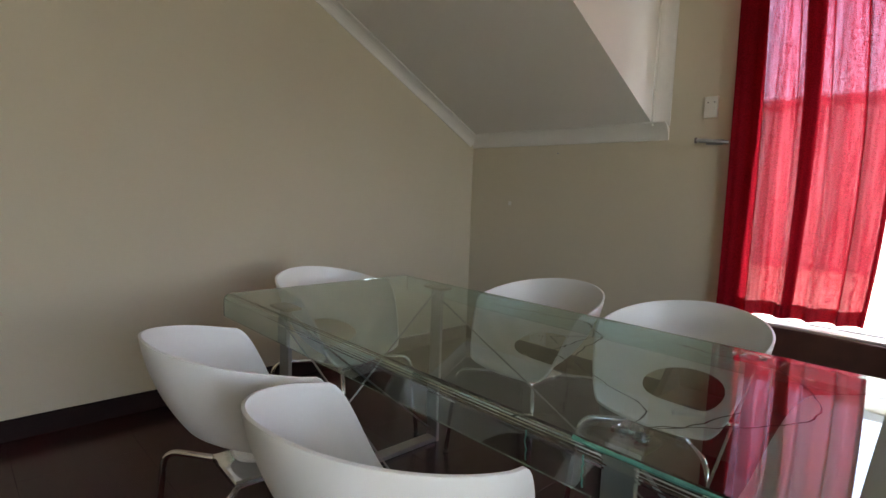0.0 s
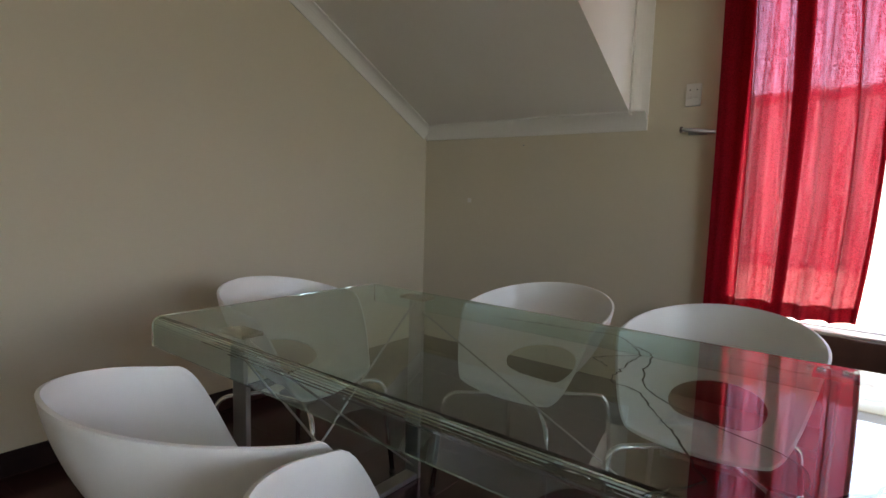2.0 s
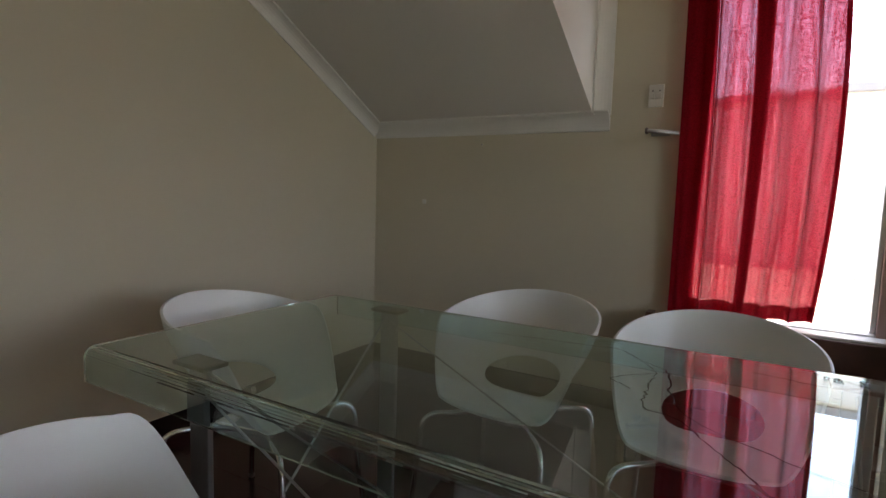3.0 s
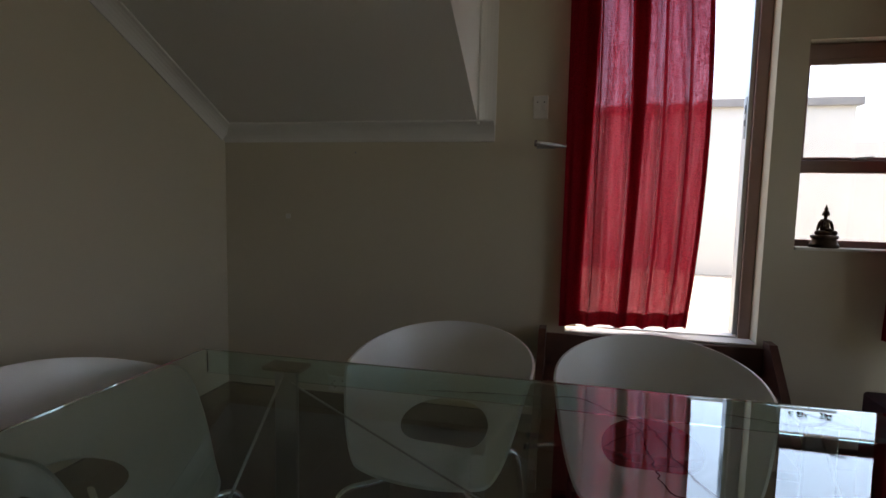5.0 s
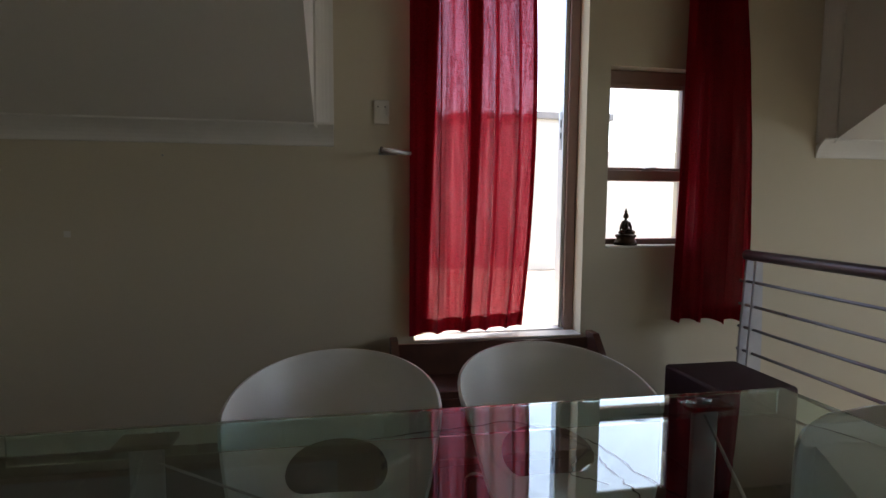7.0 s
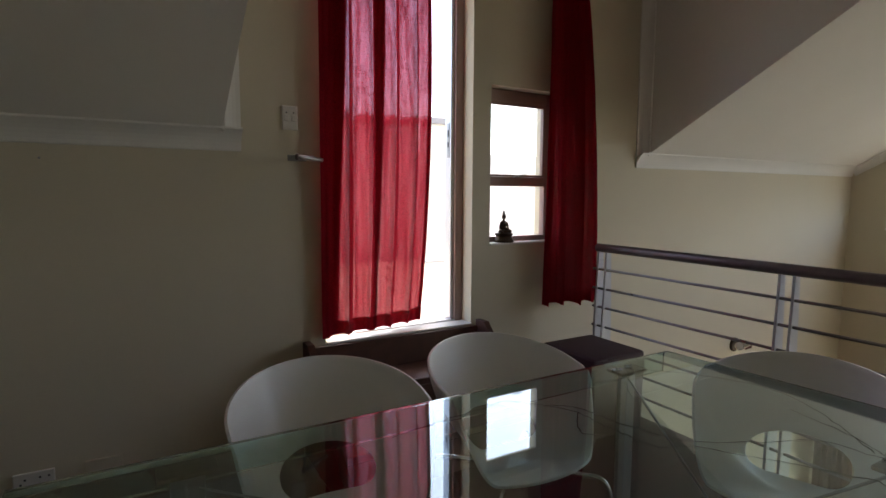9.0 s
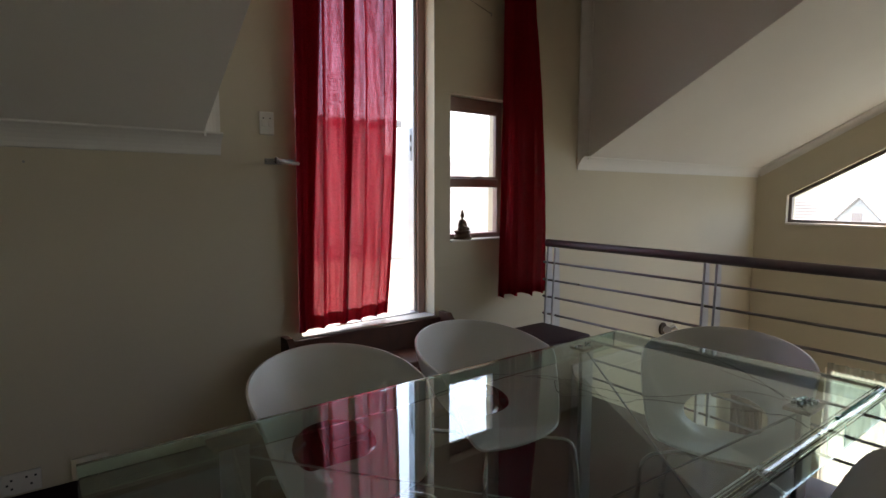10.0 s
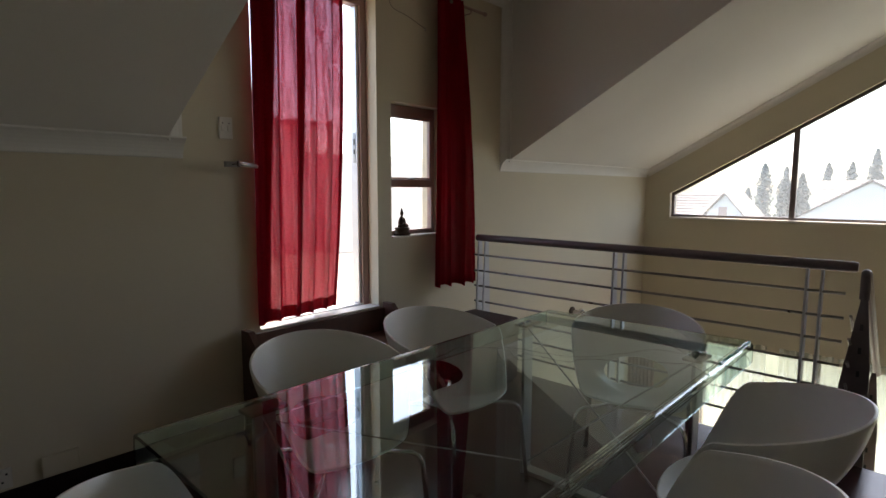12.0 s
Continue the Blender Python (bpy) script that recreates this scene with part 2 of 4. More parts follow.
def lathe(bm, profile, center, seg=20):
    """Turn (radius, height) pairs about the upright axis through center."""
    rings = []
    for r, z in profile:
        rings.append([bm.verts.new((center[0] + r * math.cos(2 * math.pi * k / seg), center[1] + r * math.sin(2 * math.pi * k / seg), center[2] + z)) for k in range(seg)])
    for a, b in zip(rings, rings[1:]):
        for k in range(seg):
            bm.faces.new((a[k], a[(k + 1) % seg], b[(k + 1) % seg], b[k]))
    bm.faces.new(rings[0][::-1])
    bm.faces.new(rings[-1])
    return bm


def wall_grid(us, zs, holes, depth0, depth1, axis):
    """A wall with rectangular openings through it. axis is the wall's normal ('x' or 'y')."""
    us, zs = sorted(set(us)), sorted(set(zs))
    bm = bmesh.new()
    cache = {}

    def vert(u, z, d):
        key = (u, z, d)
        if key not in cache:
            cache[key] = bm.verts.new((d, u, z) if axis == "x" else (u, d, z))
        return cache[key]

    def solid(i, j):
        if not (0 <= i < len(us) - 1 and 0 <= j < len(zs) - 1):
            return False
        u, z = (us[i] + us[i + 1]) / 2, (zs[j] + zs[j + 1]) / 2
        return not any(h[0] < u < h[1] and h[2] < z < h[3] for h in holes)

    for i in range(len(us) - 1):
        for j in range(len(zs) - 1):
            if not solid(i, j):
                continue
            u0, u1, z0, z1 = us[i], us[i + 1], zs[j], zs[j + 1]
            for d in (depth0, depth1):
                bm.faces.new([vert(u, z, d) for u, z in ((u0, z0), (u1, z0), (u1, z1), (u0, z1))])
            for di, dj, p, q in ((-1, 0, (u0, z0), (u0, z1)), (1, 0, (u1, z0), (u1, z1)), (0, -1, (u0, z0), (u1, z0)), (0, 1, (u0, z1), (u1, z1))):
                if not solid(i + di, j + dj):
                    bm.faces.new([vert(*p, depth0), vert(*q, depth0), vert(*q, depth1), vert(*p, depth1)])
    return bm


def cove(bm, p0, p1, a, b, size, seg=6, depth=1.0):
    """A hollow cornice along the line p0-p1, on two faces that lead away from it along a and b."""
    p0, p1, a, b = Vector(p0), Vector(p1), Vector(a).normalized(), Vector(b).normalized() * depth
    prof = [Vector((0, 0, 0)), a * size, a * size + b * size * 0.12]
    for k in range(1, seg):
        t = math.pi / 2 * k / seg
        prof.append(a * size * (1 - math.sin(t) * 0.88) + b * size * (1 - math.cos(t) * 0.88))
    prof += [b * size + a * size * 0.12, b * size]
    lo = [bm.verts.new(p0 + p) for p in prof]
    hi = [bm.verts.new(p1 + p) for p in prof]
    for i in range(len(prof)):
        j = (i + 1) % len(prof)
        bm.faces.new((lo[i], hi[i], hi[j], lo[j]))
    bm.faces.new(lo)
    bm.faces.new(hi[::-1])
    return bm


# ---------- plan ----------
EAVE, SLOPE = 1.595, 0.55
DORMER_L, DORMER_R, DORMER_TOP = 1.482, 4.293, 2.95
GABLE, SOUTH = 7.335, -5.2
LOW = -2.8
FLOOR_EDGE = 3.72
RAIL_X = 3.605
DOOR = (1.955, 2.845, 0.562, 2.63)
WIN = (2.972, 3.495, 1.028, 1.972)


def roof_z(y):
    return EAVE - SLOPE * y


# walls
holes = [DOOR, WIN]
tagged(part("wall_north", wall_grid([-0.2, DOOR[0], DOOR[1], WIN[0], WIN[1], GABLE], [LOW - 0.2, DOOR[2], DOOR[3], WIN[2], WIN[3], 3.15], holes, 0.0, 0.22, "y"), WALL),
       "cream painted wall with a doorway and a small window", "wall", kind="structure")
tagged(part("wall_west", prism(bmesh.new(), [(0.0, LOW - 0.2), (SOUTH, LOW - 0.2), (SOUTH, roof_z(SOUTH) + 0.1), (0.0, roof_z(0) + 0.1)], "x", -0.2, 0.0), WALL),
       "cream painted wall under the sloping ceiling", "wall", kind="structure")
tagged(part("wall_south", boxed(-0.2, GABLE + 0.22, SOUTH - 0.2, SOUTH, LOW - 0.2, roof_z(SOUTH) + 0.1), WALL), "plain cream painted wall", "wall", kind="structure")

GW0, GW1, GWB = -0.313, -4.3, 1.033


def gable_top(y):
    return 1.328 - 0.556 * (y - GW0)


LWIN = (-4.3, -0.78, -2.4, -0.45)
bm = bmesh.new()
top0, top1 = roof_z(0.22) + 0.1, roof_z(SOUTH) + 0.1
prism(bm, [(0.22, LOW - 0.2), (GW0, LOW - 0.2), (GW0, roof_z(GW0) + 0.1), (0.22, top0)], "x", GABLE, GABLE + 0.22)
prism(bm, [(GW0, LWIN[3]), (GW1, LWIN[3]), (GW1, GWB), (GW0, GWB)], "x", GABLE, GABLE + 0.22)
prism(bm, [(GW0, gable_top(GW0)), (GW1, gable_top(GW1)), (GW1, roof_z(GW1) + 0.1), (GW0, roof_z(GW0) + 0.1)], "x", GABLE, GABLE + 0.22)
prism(bm, [(GW1, LOW - 0.2), (SOUTH, LOW - 0.2), (SOUTH, top1), (GW1, roof_z(GW1) + 0.1)], "x", GABLE, GABLE + 0.22)
prism(bm, [(GW0, LOW - 0.2), (LWIN[1], LOW - 0.2), (LWIN[1], LWIN[3]), (GW0, LWIN[3])], "x", GABLE, GABLE + 0.22)
prism(bm, [(LWIN[1], LOW - 0.2), (GW1, LOW - 0.2), (GW1, LWIN[2]), (LWIN[1], LWIN[2])], "x", GABLE, GABLE + 0.22)
tagged(part("wall_east", bm, WALL), "cream gable wall with a raked window", "wall", kind="structure")

# sloping ceilings, dormer cheeks and dormer ceiling
YD = (EAVE - DORMER_TOP) / SLOPE


def slope_slab(x0, x1, y0, y1):
    return prism(bmesh.new(), [(y0, roof_z(y0)), (y1, roof_z(y1)), (y1, roof_z(y1) + 0.12), (y0, roof_z(y0) + 0.12)], "x", x0, x1)


tagged(part("ceiling", slope_slab(0.0, DORMER_L - 0.1, 0.0, YD), CEIL), "white sloping ceiling beside the dormer", "ceiling", kind="structure")
tagged(part("ceiling", slope_slab(DORMER_R + 0.1, GABLE, 0.0, YD), CEIL), "white sloping ceiling over the stairwell", "ceiling", kind="structure")
tagged(part("ceiling", slope_slab(0.0, GABLE, YD, SOUTH), CEIL), "white sloping ceiling rising to the back", "ceiling", kind="structure")
tagged(part("ceiling", boxed(DORMER_L, DORMER_R, YD, 0.0, DORMER_TOP, DORMER_TOP + 0.12), CEIL), "flat white dormer ceiling", "ceiling", kind="structure")
for x0, x1 in ((DORMER_L - 0.1, DORMER_L), (DORMER_R, DORMER_R + 0.1)):
    tagged(part("wall_dormer", prism(bmesh.new(), [(0.0, EAVE), (0.0, DORMER_TOP + 0.12), (YD, DORMER_TOP + 0.12), (YD, DORMER_TOP)], "x", x0, x1), CEIL),
           "white triangular dormer cheek", "wall", kind="structure")

# cornices
along = Vector((0, -1, SLOPE)).normalized()
down = Vector((0, -SLOPE, -1)).normalized()
bm = bmesh.new()
cove(bm, (0, 0, EAVE), (DORMER_L + 0.086, 0, EAVE), (0, 0, -1), along, 0.07)
cove(bm, (DORMER_R - 0.076, 0, EAVE), (GABLE, 0, EAVE), (0, 0, -1), along, 0.07)
cove(bm, (0, 0, EAVE), (0, SOUTH, roof_z(SOUTH)), down, (1, 0, 0), 0.07)
cove(bm, (GABLE, 0, EAVE), (GABLE, SOUTH, roof_z(SOUTH)), down, (-1, 0, 0), 0.07)
cove(bm, (DORMER_L, 0, EAVE + 0.012), (DORMER_L, 0, DORMER_TOP), (1, 0, 0), (0, -1, 0), 0.088, depth=0.68)
cove(bm, (DORMER_R, 0, EAVE + 0.012), (DORMER_R, 0, DORMER_TOP), (-1, 0, 0), (0, -1, 0), 0.078, depth=0.76)
cove(bm, (DORMER_L, 0, DORMER_TOP), (DORMER_R, 0, DORMER_TOP), (0, 0, -1), (0, -1, 0), 0.078)
tagged(part("trim", bm, CORNICE), "white hollow cornice along the ceiling edges", "cornice", kind="structure")

# floors
floor_ob = tagged(part("floor", boxed(-0.2, FLOOR_EDGE, SOUTH, 0.0, -0.25, -0.006), GROUT), "dark polished tiled loft floor", "floor", kind="structure")
tagged(part("floor", boxed(FLOOR_EDGE, GABLE, SOUTH, 0.0, LOW - 0.2, LOW), FLOOR), "dark floor of the room below", "floor", kind="structure")
tagged(part("wall_landing", boxed(FLOOR_EDGE - 0.2, FLOOR_EDGE, SOUTH, 0.0, LOW, -0.25), WALL), "cream wall under the loft edge", "wall", kind="structure")

# skirtings
bm = bmesh.new()
box(bm, 0.0, 0.016, SOUTH, -0.016, 0.0, 0.1, 0.004)
box(bm, 0.0, 1.828, -0.016, 0.0, 0.0, 0.1, 0.004)
box(bm, 2.906, FLOOR_EDGE, -0.016, 0.0, 0.0, 0.1, 0.004)
box(bm, 0.0, FLOOR_EDGE, SOUTH, SOUTH + 0.016, 0.0, 0.1, 0.004)
tagged(part("baseboard", bm, SKIRT), "dark stained timber skirting board", "skirting", kind="structure")


# ---------- doorway and window ----------
def build_door():
    x0, x1, z0, z1 = DOOR
    d = thing("door_1", "open terrace doorway in a bronze aluminium frame", "door", kind="structure")
    for nm, b in (("jamb", (x0, x0 + 0.055, 0.10, 0.17, z0, z1)), ("jamb", (x1 - 0.055, x1, 0.10, 0.17, z0, z1)), ("head", (x0 + 0.055, x1 - 0.055, 0.10, 0.17, z1 - 0.055, z1))):
        part(nm, boxed(*b, 0.004), FRAME, d)
    part("threshold", boxed(x0 + 0.055, x1 - 0.055, 0.09, 0.17, z0, z0 + 0.022, 0.004), SILVER, d, "pale aluminium threshold")
    lining = part("jamb_lining", boxed(x1 - 0.078, x1 - 0.0555, 0.115, 0.185, z0 + 0.023, z1 - 0.056, 0.004), SILVER, d, "pale aluminium strip on the jamb")
    part("strike_plate", boxed(x1 - 0.0805, x1 - 0.0775, 0.13, 0.155, 1.55, 1.75, 0.001), STEEL, lining, "steel strike plate")
    part("lock_keep", boxed(x1 - 0.082, x1 - 0.0795, 0.135, 0.15, 1.61, 1.64), DARKHOLE, lining)
    part("lock_keep", boxed(x1 - 0.082, x1 - 0.0795, 0.135, 0.15, 1.67, 1.71), DARKHOLE, lining)


build_door()
tagged(part("trim_sill", boxed(DOOR[0] + 0.002, DOOR[1] - 0.002, -0.02, 0.09, DOOR[2] + 0.001, DOOR[2] + 0.012, 0.003), WHITE), "white sill across the doorway", "sill", kind="structure")


def build_window():
    x0, x1, z0, z1 = WIN
    w = thing("window_1", "small bronze aluminium window with two panes", "window", kind="structure")
    y0, y1 = 0.085, 0.135
    bm = bmesh.new()
    for b in ((x0, x0 + 0.02, z0, z1), (x1 - 0.035, x1, z0, z1), (x0 + 0.02, x1 - 0.035, z0, z0 + 0.045), (x0 + 0.02, x1 - 0.035, z1 - 0.07, z1), (x0 + 0.02, x1 - 0.035, 1.386, 1.443)):
        box(bm, b[0], b[1], y0, y1, b[2], b[3], 0.004)
    part("window_frame", bm, FRAME, w)
    bm = bmesh.new()
    for b in ((x0 + 0.021, x0 + 0.036, 1.444, 1.901), (x1 - 0.062, x1 - 0.036, 1.444, 1.901), (x0 + 0.036, x1 - 0.062, 1.444, 1.458), (x0 + 0.036, x1 - 0.062, 1.878, 1.901)):
        box(bm, b[0], b[1], y0 - 0.008, y0 + 0.02, b[2], b[3], 0.003)
    part("sash", bm, FRAME, w)
    bm = bmesh.new()
    xm = (x0 + x1) / 2
    box(bm, xm - 0.03, xm + 0.03, y0 - 0.018, y0 - 0.008, 1.438, 1.453, 0.003)
    tube(bm, rounded([(xm - 0.01, y0 - 0.016, 1.448), (xm - 0.01, y0 - 0.03, 1.453), (xm + 0.05, y0 - 0.032, 1.458)], 0.006), 0.004, 8)
    part("latch", bm, STEEL, w)
    for a, b in ((z0 + 0.04, 1.388), (1.45, 1.892)):
        p = part("pane", boxed(x0 + 0.015, x1 - 0.03, 0.108, 0.112, a, b), PANE, w)
        p.visible_shadow = False
    part("window_sill", boxed(x0 + 0.002, x1 - 0.002, -0.012, y0 - 0.002, z0 + 0.001, z0 + 0.014, 0.003), WHITE, w)


build_window()


def build_gable_window():
    w = thing("window_2", "raked gable window in a dark bronze frame", "window", kind="structure")
    bars = [GW0, -1.605, -2.95, GW1]
    fx0, fx1 = GABLE + 0.06, GABLE + 0.11
    t = 0.03
    bm = bmesh.new()
    prism(bm, [(GW0, GWB), (GW1, GWB), (GW1, GWB + 0.035), (GW0, GWB + 0.035)], "x", fx0, fx1)
    prism(bm, [(GW0, gable_top(GW0)), (GW1, gable_top(GW1)), (GW1, gable_top(GW1) - 0.04), (GW0, gable_top(GW0) - 0.04)], "x", fx0, fx1)
    for y in bars:
        a, b = (y, y - 0.03) if y == GW0 else ((y + 0.03, y) if y == GW1 else (y + 0.027, y - 0.027))
        prism(bm, [(a, GWB + 0.035), (b, GWB + 0.035), (b, gable_top(b) - 0.04), (a, gable_top(a) - 0.04)], "x", fx0, fx1)
    part("window_frame", bm, HANDRAIL, w)
    for a, b in zip(bars, bars[1:]):
        p = part("pane", prism(bmesh.new(), [(a - 0.02, GWB + 0.025), (b + 0.02, GWB + 0.025), (b + 0.02, gable_top(b + 0.02) - 0.03), (a - 0.02, gable_top(a - 0.02) - 0.03)], "x", fx0 + 0.022, fx0 + 0.027), HAZE_PANE, w)
        p.visible_shadow = False
    part("window_sill", boxed(GABLE - 0.015, fx0, GW1, GW0, GWB - 0.02, GWB + 0.004, 0.003), CORNICE, w)
    # tall windows of the room below
    v = thing("window_3", "tall windows of the room below with pale frames", "window", kind="structure")
    ys = [LWIN[1] - (LWIN[1] - LWIN[0]) * k / 3 for k in range(4)]
    bm = bmesh.new()
    for y in ys:
        box(bm, fx0, fx1, y - 0.025, y + 0.025, LWIN[2], LWIN[3], 0.003)
    box(bm, fx0, fx1, LWIN[0], LWIN[1], LWIN[3] - 0.05, LWIN[3], 0.003)
    box(bm, fx0, fx1, LWIN[0], LWIN[1], LWIN[2], LWIN[2] + 0.05, 0.003)
    part("window_frame", bm, FRAME, v)
    for a, b in zip(ys, ys[1:]):
        p = part("pane", boxed(fx0 + 0.02, fx0 + 0.025, b + 0.02, a - 0.02, LWIN[2] + 0.04, LWIN[3] - 0.04), PANE, v)
        p.visible_shadow = False


build_gable_window()


# ---------- curtains ----------
def drape(name, label, left, right, z1, z0, folds, phase, depth, group, hem, pleats):
    """A hanging cloth. left and right: (x, y) of its edges at the head, half-way down and at the foot."""
    def edge(e, v):
        a, b, c = (Vector(q) for q in e)
        return a * (1 - v) * (1 - 2 * v) + b * 4 * v * (1 - v) + c * v * (2 * v - 1)

    def width_of(l, r):
        return (r - l).length

    nu, nv = folds * 26, 60
    bm = bmesh.new()
    grid = []
    for j in range(nv + 1):
        v = j / nv
        l, r = edge(left, v), edge(right, v)
        row = []
        for i in range(nu + 1):
            u = i / nu
            q = l * (1 - u) + r * u
            w = 2 * math.pi * folds * u + phase + 0.7 * math.sin(4.3 * u + phase) + 0.3 * math.sin(2.2 * v + 3 * u)
            size = 0.52 + 0.48 * math.sin(11.0 * u + 2 * phase + 0.5 * v)
            lap = width_of(l, r) / (2 * math.pi * folds) * (0.30 + 0.55 * size)
            inner = min(1.0, u * 7, (1 - u) * 7)
            off = inner * depth * (0.45 + 0.75 * size) * (1.0 - 0.35 * v) * math.cos(w) + 0.10 * depth * math.sin(3.1 * w + 2 * v)
            crease = 0.003 * noise.noise((u * 9, v * 14, phase))
            pull = 0.004 * (1 - 0.6 * v) * math.sin(38 * u + 3 * math.sin(5 * u + phase) + 1.2 * v)
            x = q.x + inner * lap * math.sin(w)
            z = z1 + (z0 + hem * math.sin(w + 0.7) + 0.5 * hem * math.sin(7 * u) - z1) * v
            row.append(bm.verts.new((x, q.y + off + crease + pull, z)))
        grid.append(row)
    for a, b in zip(grid, grid[1:]):
        for i in range(nu):
            bm.faces.new((a[i], a[i + 1], b[i + 1], b[i]))
    hem_pts = [row for row in grid[-3:]]
    hb = bmesh.new()
    rows = [[hb.verts.new(v.co + Vector((0, -0.003, 0))) for v in row] for row in hem_pts]
    for a, b in zip(rows, rows[1:]):
        for i in range(nu):
            hb.faces.new((a[i], a[i + 1], b[i + 1], b[i]))
    def layer(u0, u1, back, grow):
        """A strip of the same cloth folded behind the front."""
        sb = bmesh.new()
        cols = []
        for j, row in enumerate(grid):
            i0 = int(nu * u0)
            span = (u1 - u0) * (1 + grow * math.sin(2.4 * j / nv + phase))
            col = []
            for k in range(9):
                f = (u0 + span * k / 8) * nu
                i = min(nu - 1, int(f))
                co = row[i].co.lerp(row[i + 1].co, f - i)
                col.append(sb.verts.new(co + Vector((0, back * math.sin(math.pi * (0.15 + 0.7 * k / 8)), 0))))
            cols.append(col)
        for a, b in zip(cols, cols[1:]):
            for i in range(8):
                sb.faces.new((a[i], a[i + 1], b[i + 1], b[i]))
        return sb

    ob = thing(name, label, "curtain", group)
    part("side_hem", layer(0.0, 0.11, 0.006, 0.1), CURTAIN, ob, "turned and stitched side edge", smooth=True)
    part("side_hem", layer(0.965, 0.998, 0.005, 0.0), CURTAIN, ob, "turned and stitched side edge", smooth=True)
    for u0, u1 in pleats:
        part("pleat", layer(u0, u1, 0.02, 0.25), CURTAIN, ob, "cloth folded behind", smooth=True)
    part("cloth", bm, CURTAIN, ob, smooth=True)
    part("hem", hb, CURTAIN, ob, "doubled hem at the foot", smooth=True)
    return ob


ROD_Z, ROD_Y = 2.72, -0.10
rod = thing("curtain_rod", "slim bronze curtain rod above the doorway and window", "curtain rod")
bm = bmesh.new()
tube(bm, [(1.70, ROD_Y, ROD_Z), (3.85, ROD_Y, ROD_Z)], 0.011, 12)
part("pole", bm, FRAME, rod)
for x in (1.70, 3.85):
    s = 1 if x > 3 else -1
    bm = bmesh.new()
    tube(bm, [(x, ROD_Y, ROD_Z), (x + s * 0.012, ROD_Y, ROD_Z), (x + s * 0.03, ROD_Y, ROD_Z)], [0.012, 0.016, 0.015], 12)
    part("finial", bm, FRAME, rod)
for x in (1.82, 2.92, 3.70):
    bm = bmesh.new()
    tube(bm, rounded([(x, 0.0, ROD_Z - 0.03), (x, ROD_Y, ROD_Z - 0.03), (x, ROD_Y, ROD_Z)], 0.015), 0.006, 8)
    lathe(bm, [(0.02, -0.004), (0.02, 0.004)], (x, -0.004, ROD_Z - 0.03), 12)
    part("bracket", bm, FRAME, rod)

drape("curtain", "long red woven curtain blown out through the open doorway", ((1.918, ROD_Y), (1.925, -0.06), (1.925, -0.045)), ((2.50, ROD_Y), (2.592, 0.04), (2.548, 0.09)),
      ROD_Z + 0.02, 0.605, 5, 2.4, 0.034, "red curtains", 0.004, ((0.0, 0.19), (0.012, 0.18), (0.46, 0.56), (0.47, 0.555)))
drape("curtain", "red woven curtain gathered beside the small window", ((3.34, ROD_Y), (3.325, -0.10), (3.305, -0.10)), ((3.60, ROD_Y), (3.71, -0.12), (3.735, -0.13)),
      ROD_Z + 0.02, 0.645, 4, 0.6, 0.062, "red curtains", 0.008, ((0.30, 0.38),))


# ---------- wall fittings ----------
def build_fittings():
    s = thing("light_switch", "white double light switch plate on the cream wall", "light switch")
    part("plate", boxed(1.757, 1.831, -0.012, 0.0, 1.636, 1.750, 0.004), WHITE, s)
    for x in (1.777, 1.811):
        part("rocker", boxed(x - 0.01, x + 0.01, -0.017, -0.011, 1.677, 1.707, 0.002), WHITE, s)
        part("indicator", boxed(x - 0.003, x + 0.003, -0.0135, -0.0115, 1.715, 1.721, 0.001), DARKHOLE, s, "dark indicator dot")
    h = thing("curtain_holdback", "brushed steel curtain holdback on a wall plate", "holdback")
    part("wall_plate", boxed(1.780, 1.872, -0.005, 0.0, 1.490, 1.520, 0.002), STEEL, h)
    for x in (1.792, 1.860):
        bm = bmesh.new()
        tube(bm, [(x, -0.005, 1.505), (x, -0.0075, 1.505)], [0.005, 0.004], 10)
        part("screw", bm, STEEL, h)
    bm = bmesh.new()
    tube(bm, smooth_line([(1.828, -0.004, 1.505), (1.818, -0.05, 1.505), (1.798, -0.12, 1.504), (1.786, -0.148, 1.503)], 5), 0.006, 10)
    part("stem", bm, STEEL, h, smooth=True)
    bm = bmesh.new()
    pts = smooth_line([(1.786, -0.150, 1.503), (1.810, -0.148, 1.501), (1.865, -0.118, 1.497), (1.925, -0.08, 1.494)], 6)
    tube(bm, pts, [0.0065 + 0.005 * math.sin(math.pi * (0.1 + 0.7 * k / (len(pts) - 1))) for k in range(len(pts))], 12)
    part("arm", bm, STEEL, h, smooth=True)
    bm = bmesh.new()
    tube(bm, [(1.786, -0.150, 1.487), (1.786, -0.150, 1.493), (1.786, -0.150, 1.513), (1.786, -0.150, 1.518)], [0.005, 0.009, 0.009, 0.004], 12)
    part("pivot", bm, HANDRAIL, h, smooth=True)
    for x, z, nm in ((0.722, 0.155, "white double socket outlet with switches"), (0.965, 0.155, "plain cream cover plate")):
        o = thing("wall_socket", nm + " low on the wall", "socket")
        part("plate", boxed(x - 0.07, x + 0.07, -0.012, 0.0, z - 0.045, z + 0.045, 0.004), WHITE if x < 0.9 else WALL, o)
        if x < 0.9:
            for dx, dz in ((-0.045, 0.0), (-0.03, 0.018), (-0.03, -0.018), (0.02, 0.02), (0.05, 0.02), (0.035, -0.012)):
                part("slot", boxed(x + dx - 0.004, x + dx + 0.004, -0.0135, -0.0115, z + dz - 0.004, z + dz + 0.004), DARKHOLE, o)


build_fittings()


